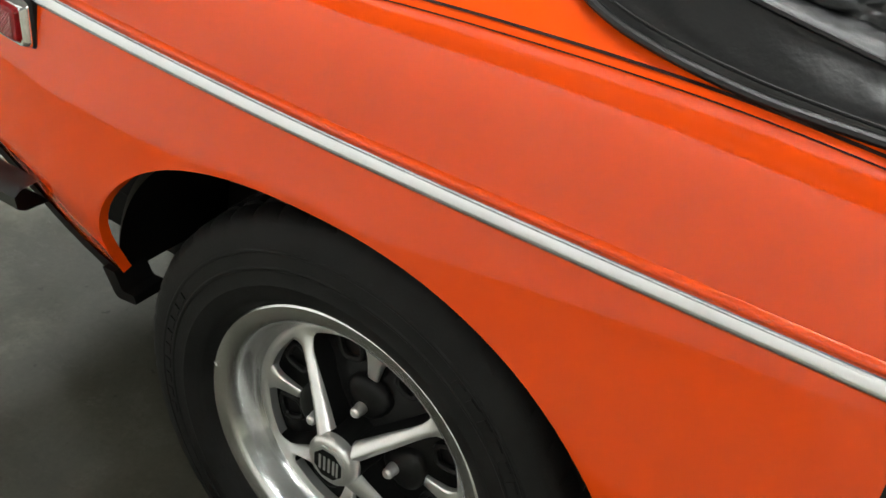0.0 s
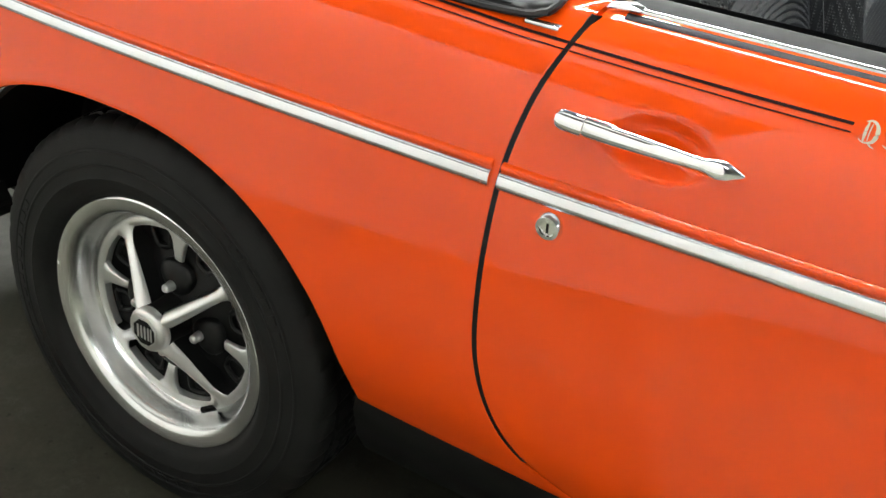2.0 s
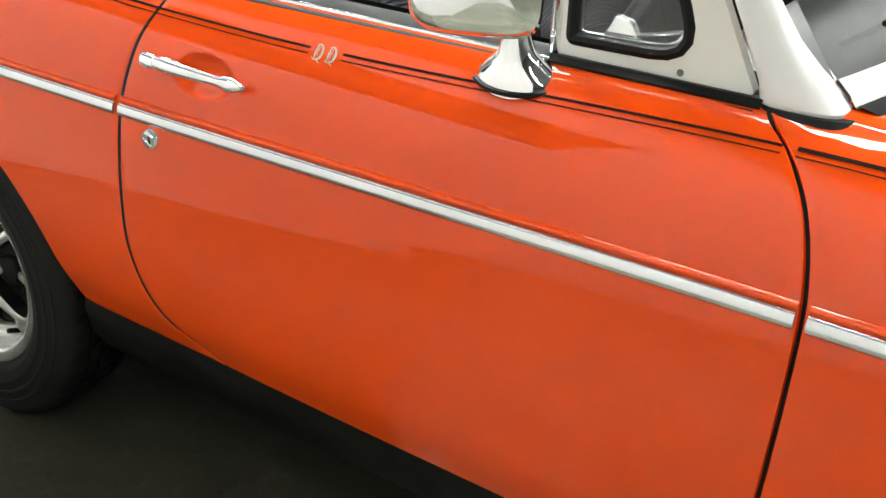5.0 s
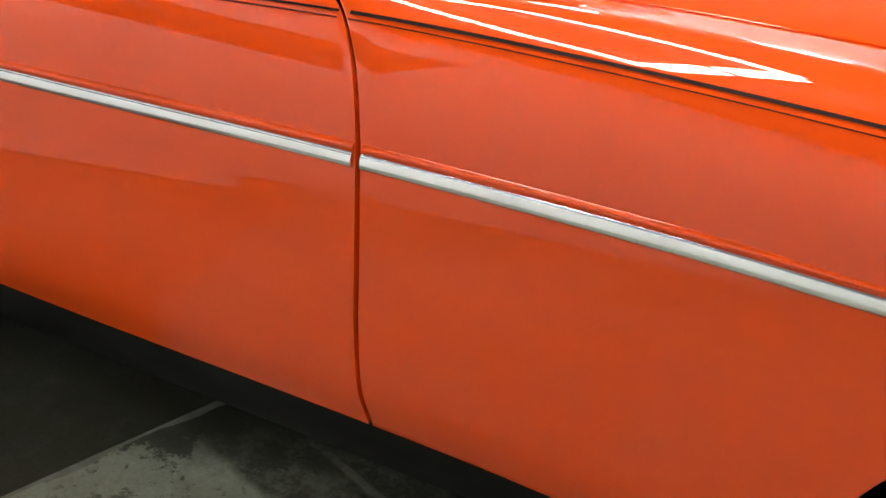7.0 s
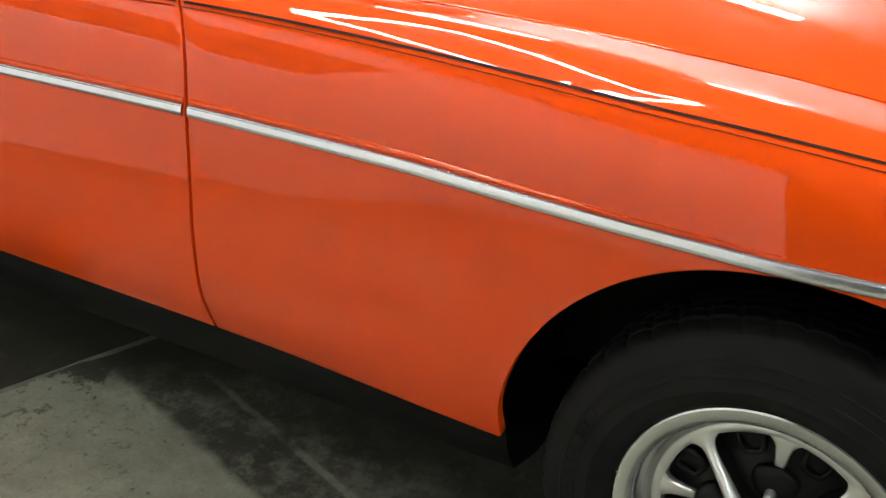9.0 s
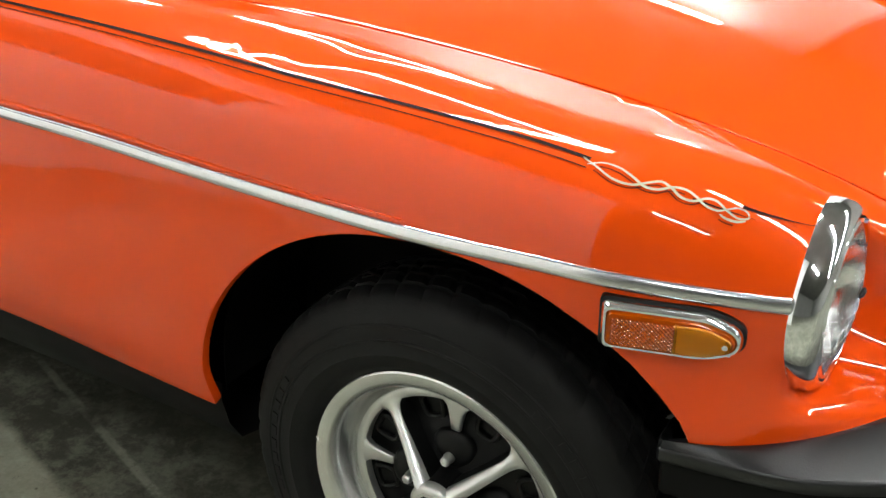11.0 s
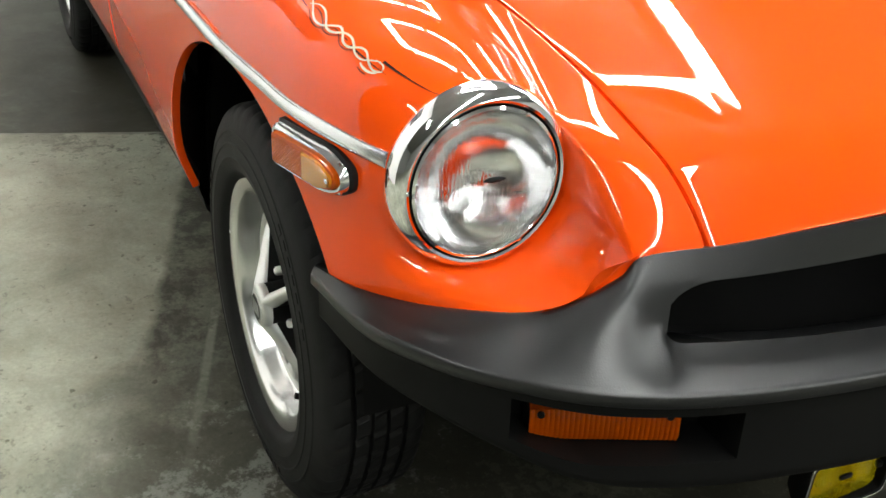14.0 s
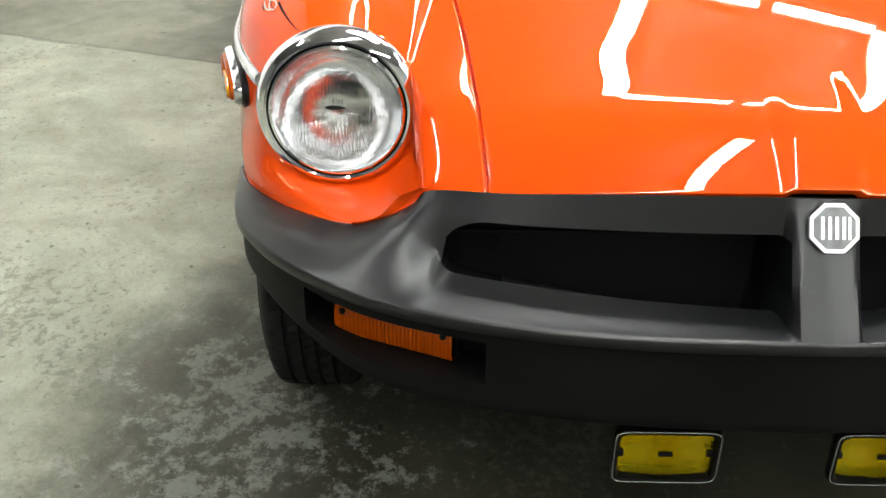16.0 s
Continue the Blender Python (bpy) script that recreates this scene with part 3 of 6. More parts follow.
def door_rows():
    rows = []
    steps = spaced(0, 0.06, 5)[:-1] + spaced(0.06, 0.30, 90) + spaced(0.30, 1, 50)[1:]
    for s in steps:
        x = 0.53 + s * 0.92
        out = []
        for p in skin_row(x, True, 150):
            a, b = rear_cut(p.z) + 0.004, front_cut(p.z) - 0.0042
            xx = a + (b - a) * s
            # finger bowl behind the handle
            q = ((xx - 0.677) / 0.056) ** 2 + ((p.z - 0.796) / 0.028) ** 2
            dent = 0.017 * smooth((1 - q) / 1.05) if q < 1 else 0.0
            out.append(Vector((xx, p.y + dent, p.z)))
        rows.append(out)
    return rows


door = part("door", fold(grid_mesh(door_rows())), PAINT, car, "orange door with chrome handle and waist strip")

# wing nose round the headlamp: from the ring outwards to the wing, the arch, the bumper and the bonnet gap
LAMP = Vector((2.715, -0.572, 0.663))
RING = 0.103
GAP_Y, GAP_Z = TOP_Y, TOP_Z


def nose_edge():
    """The outer edge of the nose, turning from the bonnet gap over the top and the flank to the bumper and back."""
    last = wing_rows[-1]
    top = [p.copy() for p in reversed(last)]
    arch = [Vector(p) for p in ((2.535, -0.732, 0.634), (2.570, -0.728, 0.610), (2.603, -0.724, 0.580), (2.628, -0.720, 0.550), (2.640, -0.716, 0.523))]
    bumper = [Vector(p) for p in ((2.68, -0.700, 0.527), (2.744, -0.650, 0.530), (2.808, -0.581, 0.5395), (2.828, -0.547, 0.5445), (2.842, -0.511, 0.560), (2.850, -0.484, 0.582), (2.860, -0.463, 0.6080), (2.875, -0.425, 0.6150), (2.885, -0.389, 0.620))]
    gap = [Vector((x, -curve_at(GAP_Y, x), curve_at(GAP_Z, x))) for x in spaced(2.877, 2.508, 44)]
    return top, arch, bumper, gap


def nose():
    top, arch, bumper, gap = nose_edge()
    edge = top + arch + spline([arch[-1]] + bumper, 40)[1:] + gap
    angles = []
    for p in edge:
        a = math.degrees(math.atan2(p.z - LAMP.z, -(p.y - LAMP.y)))
        angles.append(a)
    rows, marks = [], []
    m = 20
    for i, p in enumerate(edge):
        deg = angles[i]
        a = radians(deg)
        ring = Vector((LAMP.x, LAMP.y - RING * math.cos(a), LAMP.z + RING * math.sin(a)))
        kind = p.x - LAMP.x
        w = min(1, max(0, (kind + 0.10) / 0.16))
        w = w * w * (3 - 2 * w)
        row = []
        inner = 126 <= deg <= 180 or deg <= -153
        if inner:
            # a wall up to the scoop's edge, then the sheet towards the bonnet
            turn = deg if deg > 0 else deg + 360
            k = min(1.0, max(0.0, (turn - 135) / (207 - 135)))
            lip = Vector((2.700, -0.486, 0.722)).lerp(Vector((2.861, -0.463, 0.609)), k) + Vector((0.0, 0.010, 0.020)) * (4 * k * (1 - k))
            lip = ring.lerp(p, 0.4).lerp(lip, smooth((turn - 126) / 22))
            lip = p.lerp(lip, smooth((1 - k) / 0.07))
            for j in range(m + 1):
                s = j / m
                if s <= 0.4:
                    t = s / 0.4
                    q = ring.lerp(lip, t)
                    q += Vector((0, -0.012, 0)) * math.sin(math.pi * t) * k
                else:
                    t = (s - 0.4) / 0.6
                    q = lip.lerp(p, t) + Vector((0, 0, 0.004)) * math.sin(math.pi * t)
                row.append(q)
        elif -100 < deg < -22:
            # the lower lip of the lamp's hollow runs from the ring down to the bumper
            k = (-22 - deg) / 78
            away = Vector((0.75, -0.55, -0.1)).normalized()
            lip = ring.lerp(p, 0.10 + 0.90 * k**1.3) + away * 0.020 * math.sin(math.pi * min(1, k * 1.02)) ** 0.8
            for j in range(m + 1):
                s = j / m
                if s <= 0.4:
                    t = s / 0.4
                    q = ring.lerp(lip, t) - away * 0.008 * math.sin(math.pi * t) * k
                else:
                    t = (s - 0.4) / 0.6
                    q = lip.lerp(p, t) + away * 0.006 * math.sin(math.pi * t) * (1 - k)
                row.append(q)
        else:
            for j in range(m + 1):
                s = j / m
                f = (1 - (1 - s) ** 2.0) * (1 - w) + s * w
                g = s**1.15 * (1 - w) + (1 - (1 - s) ** 1.2) * w
                row.append(Vector((ring.x + (p.x - ring.x) * g, ring.y + (p.y - ring.y) * f, ring.z + (p.z - ring.z) * f)))
        rows.append(row)
        marks.append(inner or -95 < deg < -34)
    rows.append([v.copy() for v in rows[0]])
    marks.append(marks[0])
    return rows, marks


crease = []
bm = grid_mesh(wing_rows)
tmp = bpy.data.meshes.new("tmp")
nose_rows, scoop_rows = nose()
b2 = grid_mesh(nose_rows)
b2.verts.ensure_lookup_table()
sheet, hollow, rest = [], [], []
for i, inside in enumerate(scoop_rows):
    for j in range(1, 20):
        v = b2.verts[i * 21 + j]
        if 0 < i < len(scoop_rows) - 1:
            (rest if not inside else hollow if j < 8 else sheet if j > 8 else []).append(v)
for group, times in ((sheet, 80), (hollow, 25), (rest, 4)):
    for _ in range(times):
        bmesh.ops.smooth_vert(b2, verts=group, factor=0.5, use_axis_x=True, use_axis_y=True, use_axis_z=True)
bmesh.ops.smooth_vert(b2, verts=sheet + hollow, factor=0.4, use_axis_x=True, use_axis_y=True, use_axis_z=True)
chain = [i for i in range(1, len(scoop_rows) - 1) if scoop_rows[i]]
for _ in range(40):
    old = {i: b2.verts[i * 21 + 8].co.copy() for i in chain}
    for i in chain:
        if i - 1 in old and i + 1 in old:
            b2.verts[i * 21 + 8].co = 0.5 * old[i] + 0.25 * (old[i - 1] + old[i + 1])
for i, inside in enumerate(scoop_rows):
    if inside and 0 < i < len(scoop_rows) - 1:
        q = b2.verts[i * 21 + 8].co
        if (q - b2.verts[i * 21].co).length > 0.02:
            crease.append(q.copy())
b2.to_mesh(tmp)
b2.free()
bm.from_mesh(tmp)
bpy.data.meshes.remove(tmp)
bmesh.ops.remove_doubles(bm, verts=bm.verts, dist=2e-4)
from mathutils.kdtree import KDTree

lips = KDTree(max(1, len(crease)))
for i, q in enumerate(crease):
    lips.insert(q, i)
lips.balance()
free = [v for v in bm.verts if v.co.x > 2.0 and not any(q.is_boundary for q in v.link_edges) and lips.find(v.co)[2] > 0.0015]
relax(bm, free, 90)
iron(bm, [v for v in free if v.co.x > 2.1], 0.26, 1200)
wing = part("front_wing", fold(bm), PAINT, car, sharp=50)


# bonnet
def bonnet():
    rows = []
    for i in range(90):
        s = 1 - (1 - i / 89) ** 1.5
        x0 = 1.60 + (2.885 - 1.60) * s
        half, ze = curve_at(GAP_Y, x0) - 0.0075, curve_at(GAP_Z, x0)
        row = []
        for k in range(81):
            u = -1 + 2 * k / 80
            crown = 0.030 * (1 - u * u)
            bulge = 0.043 * s**4 * (1 - u * u)
            lift = 0.006 * smooth((x0 - 2.70) / 0.16) * smooth((0.047 - abs(u * half)) / 0.011)
            row.append(Vector((x0 + bulge, u * half, ze + crown * (1 - 0.1 * s) + lift)))
        rows.append(row)
    return rows


part("bonnet", fold(grid_mesh(bonnet())), PAINT, car)
# the painted channel below the gap beside the bonnet
channel = part("bonnet_channel", grid_mesh([[(x, -curve_at(GAP_Y, x) + dy, curve_at(GAP_Z, x) - dz) for dy, dz in ((-0.006, 0.009), (0.0, 0.012), (0.0075, 0.012), (0.014, 0.009))] for x in spaced(1.60, 2.878, 60)]), PAINT, car)
mirrored(channel)


# rubber bumper and valance
B_TOP = ((2.9367, 0, 0.6445), (2.9205, -0.2, 0.6377), (2.896, -0.36, 0.6252), (2.8676, -0.455, 0.6138), (2.8625, -0.472, 0.5935), (2.8504, -0.515, 0.5655), (2.8303, -0.549, 0.549), (2.8105, -0.584, 0.544), (2.746, -0.653, 0.5345), (2.681, -0.703, 0.5315), (2.612, -0.7255, 0.5270))
B_RIDGE = ((3.0281, 0, 0.5083), (3.0191, -0.2, 0.5065), (3.0012, -0.33, 0.5065), (2.973, -0.45, 0.5086), (2.9375, -0.5376, 0.5127), (2.8875, -0.6125, 0.5186), (2.8305, -0.667, 0.5218), (2.747, -0.710, 0.5210), (2.611, -0.7290, 0.5190))


GRILLE = (0.0385, 0.420)
TOPROWS, MOUTH, SHELF = 8, 6, 10


VALANCE = ((0.0, 0.380), (0.30, 0.381), (0.45, 0.384), (0.55, 0.396), (0.62, 0.424), (0.68, 0.448), (0.76, 0.464))


def bumper_rows():
    n = 141
    top, ridge = spline(B_TOP, n), spline(B_RIDGE, n)
    rows = []
    for t, r in zip(top, ridge):
        a = -t.y
        out = Vector((r.x - t.x, r.y - t.y, 0))
        out = out.normalized() if out.length > 1e-4 else Vector((0, -1, 0))
        g = smooth((0.497 - a) / 0.075)
        # the front face runs through both lips of the mouth, then a shelf reaches out to the rim
        lip_up = (t.x + 0.0015 + 0.028 * a, 0.598 - 0.018 * a)
        lip_low = (r.x - 0.064, 0.509 + 0.045 * a)
        front = ((t.z, t.x), (lip_up[1], lip_up[0]), (lip_low[1], lip_low[0]))
        arc = lambda q: math.sqrt(max(0.0, 1 - q * q)) if q > 0 else 1.0
        mid = lip_low[1] + 0.030
        up = mid + (lip_up[1] - mid) * arc((a - 0.374) / 0.049)
        low = mid + (lip_low[1] - mid) * (0.3 + 0.7 * arc((a - 0.402) / 0.022))
        post = smooth((0.046 - a) / 0.012)

        def flow(k):
            return Vector((t.x + (r.x - t.x) * k**0.9, t.y + (r.y - t.y) * k**0.9, t.z + (r.z - t.z) * k**1.2))

        def face(z):
            """The front face at one height."""
            (z0, x0), (z1, x1) = front[:2] if z > front[1][0] else front[1:]
            k = (t.z - z) / max(1e-4, t.z - r.z)
            x = x0 + (x1 - x0) * (z0 - z) / max(1e-4, z0 - z1)
            x = x * (1 - post) + (t.x + (r.x - t.x) * max(0.0, k) ** 1.15) * post
            return Vector((x, t.y + (r.y - t.y) * min(1.0, k) * 0.6, z))

        row = [t - out * 0.02 + Vector((0, 0, -0.008)), t]
        line = [face(t.z + (up - t.z) * k / TOPROWS) for k in range(1, TOPROWS + 1)]
        line += [face(up + (low - up) * k / MOUTH) for k in range(1, MOUTH + 1)]
        last = line[-1]
        for k in range(1, SHELF):
            c = k / SHELF
            line.append(Vector((last.x + (r.x - last.x) * c, last.y + (r.y - last.y) * c, last.z + (r.z - last.z) * (1 - (1 - c) ** 1.6))))
        row += [p * g + flow((i + 1) / (len(line) + 1)) * (1 - g) for i, p in enumerate(line)]
        row += [r - out * 0.002 + Vector((0, 0, 0.0004)), r + out * 0.0005 + Vector((0, 0, -0.0012)), r + out * 0.0015 + Vector((0, 0, -0.004)), r + out * 0.0015 + Vector((0, 0, -0.0145)), r + Vector((0, 0, -0.0168)), r - out * 0.005 + Vector((0, 0, -0.0182))]
        # the upright face below the rim, then its underside
        z0, foot = r.z - 0.020, curve_at(VALANCE, -r.y)
        lip_z = max(0.413, foot + 0.2 * (z0 - foot))
        zs = [z0 + (lip_z - z0) * k / 6 for k in range(1, 7)] + [lip_z + (foot - lip_z) * k / 3 for k in range(1, 4)]
        row += [Vector((r.x, r.y, z)) - out * (0.007 + 0.05 * (z0 - z) ** 1.5) for z in zs]
        row += [Vector((r.x, r.y, foot - dz)) - out * d for d, dz in ((0.012, 0.006), (0.05, 0.010), (0.14, 0.006))]
        rows.append(row)
    # the shoulder beside the mouth is moulded soft
    top_end = 2 + TOPROWS + MOUTH + SHELF - 1
    for _ in range(9):
        old = [list(row) for row in rows]
        for i in range(1, n - 1):
            w = 0.5 * smooth((-top[i].y - 0.424) / 0.02) * smooth((0.62 - -top[i].y) / 0.05)
            for k in range(2, top_end if w > 0 else 2):
                mean = (old[i - 1][k] + old[i + 1][k] + old[i][k - 1] + old[i][k + 1]) / 4
                rows[i][k] = old[i][k].lerp(mean, w)
    return rows


def build_bumper():
    half = bumper_rows()
    # the end turns in behind the wheel arch
    for dx, dy in ((0.004, 0.004), (0.006, 0.012), (0.006, 0.06)):
        half.append([Vector((p.x - dx, p.y + dy, p.z)) for p in half[140]])
    full = [[Vector((p.x, -p.y, p.z)) for p in r] for r in reversed(half[1:])] + half
    bm = grid_mesh(full)
    first = 2 + TOPROWS - 1
    bm.faces.ensure_lookup_table()
    width = len(full[0]) - 1
    mouth, pocket = [], []
    for i in range(len(full) - 1):
        for k in range(width):
            f = bm.faces[i * width + k]
            f.material_index = 1 if k >= width - 12 else 0
            top = abs(full[i][1].y + full[i + 1][1].y) / 2
            rim = abs(full[i][width - 13].y + full[i + 1][width - 13].y) / 2
            if GRILLE[0] < top < GRILLE[1] and first <= k < first + MOUTH:
                mouth.append(f)
            if 0.385 < rim < 0.612 and width - 11 <= k < width - 6:
                pocket.append(f)
    for faces, deep in ((mouth, 0.11), (pocket, 0.074)):
        made = bmesh.ops.extrude_face_region(bm, geom=faces)["geom"]
        for g in made:
            if isinstance(g, bmesh.types.BMVert):
                c = g.co
                g.co = Vector((c.x - deep, c.y * 0.985, c.z - (0.07 * smooth((0.56 - c.z) / 0.05)))) if deep > 0.1 else Vector((c.x - deep, c.y * 0.99, c.z - 0.004))
        bmesh.ops.delete(bm, geom=faces, context="FACES_ONLY")
    fold(bm, 0.02)
    bm.normal_update()
    for f in bm.faces:
        c = f.calc_center_median()
        deep = 0.44 < c.z < 0.61 and abs(c.y) < 0.43 and abs(c.y) > 0.03 and c.x < 2.915 - 0.15 * c.y * c.y - 0.004
        if deep and c.x < 2.905 - 0.25 * c.y * c.y:
            f.material_index = 1
    ob = part("front_bumper", bm, RUBBER, car, "black moulded rubber front bumper with grille openings", sharp=40)
    ob.data.materials.append(BLACK)
    return ob


bumper = build_bumper()

# dark structure behind the skin
part("sill", grid_mesh([[(x, -0.724 + 0.006, 0.372), (x, -0.722, 0.345), (x, -0.712, 0.30), (x, -0.69, 0.262), (x, -0.62, 0.245), (x, 0.62, 0.245), (x, 0.69, 0.262), (x, 0.712, 0.30), (x, 0.722, 0.345), (x, 0.718, 0.372)] for x in spaced(0.36, 1.96, 12)]), BLACK, car, "black sill and floor pan")


def mirror_all(*obs):
    for o in obs:
        mirrored(o)


mirror_all(quarter, wing)
far_door = mirrored(door)
# ---- wheels ----
def tyre_mesh():
    """A tyre with ribbed tread and notched shoulders; the outer side faces negative y."""
    R, segs = 0.305, 240
    prof = [(0.178, -0.055, 0), (0.190, -0.0585, 0), (0.1965, -0.0665, 0), (0.202, -0.0755, 0), (0.209, -0.0805, 0), (0.222, -0.0835, 0), (0.226, -0.0848, 0), (0.230, -0.0835, 0), (0.243, -0.0832, 0), (0.2445, -0.0842, 0), (0.2465, -0.0842, 0), (0.248, -0.0828, 0), (0.262, -0.0805, 0), (0.2635, -0.0812, 0), (0.2655, -0.0808, 0), (0.267, -0.0792, 0), (0.274, -0.077, 0),
            (0.287, -0.073, 1), (0.296, -0.067, 2), (0.3005, -0.060, 2), (0.3028, -0.050, 2), (0.3032, -0.0405, 2), (0.295, -0.040, 0), (0.295, -0.033, 0), (0.304, -0.0325, 3), (R, -0.015, 3), (0.296, -0.0145, 0), (0.296, -0.0085, 0), (R, -0.008, 3)]
    prof += [(r, -y, k) for r, y, k in reversed(prof)]
    rows = []
    for r, y, kind in prof:
        row = []
        for k in range(segs):
            rr = r
            if kind == 1 and k % 5 == 0:
                rr -= 0.001
            if kind == 2 and k % 5 == 0:
                rr -= 0.0026
            if kind == 3 and (k + (2 if y > 0 else 0)) % 5 == 0:
                rr -= 0.004
            a = 2 * math.pi * k / segs + y * 1.2
            row.append((rr * math.cos(a), y, max(-0.2992, rr * math.sin(a))))
        rows.append(row)
    return grid_mesh(rows, close=True)


def tapered(table, across, angle):
    """A raised bar along a radius from (radius, half width, height) rows; across gives its section."""
    rows = []
    for r, w, h in table:
        row = []
        for u, v in across:
            t = u * w
            bend = math.sqrt(max(0.0, r * r - t * t)) if r > 0.13 else r
            row.append(Vector((bend * math.cos(angle) - t * math.sin(angle), -h * v, bend * math.sin(angle) + t * math.cos(angle))))
        rows.append(row)
    return grid_mesh(rows)


def spoke_mesh(angle, web=None):
    """One raised silver spoke from the hub to the rim, with a ridge along it and a flared foot."""
    return tapered(((0.018, 0.0125, 0.0590), (0.034, 0.0112, 0.0555), (0.055, 0.0104, 0.0455), (0.080, 0.0092, 0.0345), (0.105, 0.0080, 0.0240), (0.118, 0.0080, 0.0185), (0.127, 0.0100, 0.0135), (0.134, 0.0145, 0.0120), (0.139, 0.0215, 0.0110), (0.144, 0.031, 0.0103), (0.1465, 0.038, 0.0100)),
                   web or ((-1.04, 0.66), (-1, 0.75), (-0.86, 0.83), (-0.3, 0.98), (0, 1), (0.3, 0.98), (0.86, 0.83), (1, 0.75), (1.04, 0.66)), angle)


def stub_mesh(angle):
    """A short silver tongue from the rim towards the hub."""
    return tapered(((0.0930, 0.0040, 0.002), (0.0936, 0.0062, 0.0060), (0.096, 0.0068, 0.0078), (0.110, 0.0084, 0.0095), (0.124, 0.0108, 0.0108), (0.132, 0.0145, 0.0110), (0.138, 0.0200, 0.0110), (0.143, 0.029, 0.0103), (0.1465, 0.037, 0.0100)),
                   ((-1.08, 0.2), (-1, 0.76), (-0.8, 0.95), (-0.3, 1), (0.3, 1), (0.8, 0.95), (1, 0.76), (1.08, 0.2)), angle)


def pad_mesh(angle):
    """The black swelling that carries a wheel nut and runs out towards the rim."""
    rows = []
    for k in range(9):
        q = math.sin(k / 8 * math.pi / 2)
        h = 0.016 * math.cos(k / 8 * math.pi / 2) ** 0.6
        row = []
        for t in spaced(0, 2 * math.pi, 41)[:-1]:
            c, sn = math.cos(t), math.sin(t)
            r, u = 0.064 + 0.029 * q * c, 0.030 * q * sn * (1 + 0.25 * c)
            row.append((r * math.cos(angle) - u * math.sin(angle), -h, r * math.sin(angle) + u * math.cos(angle)))
        rows.append(row)
    return grid_mesh(rows, True)


def octagon(r, w=1.0):
    return [(r * w * math.cos(radians(22.5 + 45 * k)), r * math.sin(radians(22.5 + 45 * k))) for k in range(8)]


def bars_plate(parent, outline_r, y, mat_bar, mat_back, s=1.0):
    """An eight-sided badge with a raised rim and plain raised bars."""
    part("badge_rim", prism(octagon(outline_r), y, y - 0.0022, 0.0006), mat_bar, parent, smooth=False)
    part("badge_field", prism(octagon(outline_r * 0.84), y - 0.0015, y - 0.0026), mat_back, parent, smooth=False)
    for x0, w in ((-0.5, 0.12), (-0.24, 0.12), (0.02, 0.12), (0.28, 0.12), (0.50, 0.10)):
        part("badge_bar", prism([((x0) * outline_r, -0.42 * outline_r), ((x0 + w) * outline_r, -0.42 * outline_r), ((x0 + w) * outline_r, 0.42 * outline_r), (x0 * outline_r, 0.42 * outline_r)], y - 0.002, y - 0.0034), mat_bar, parent, smooth=False)


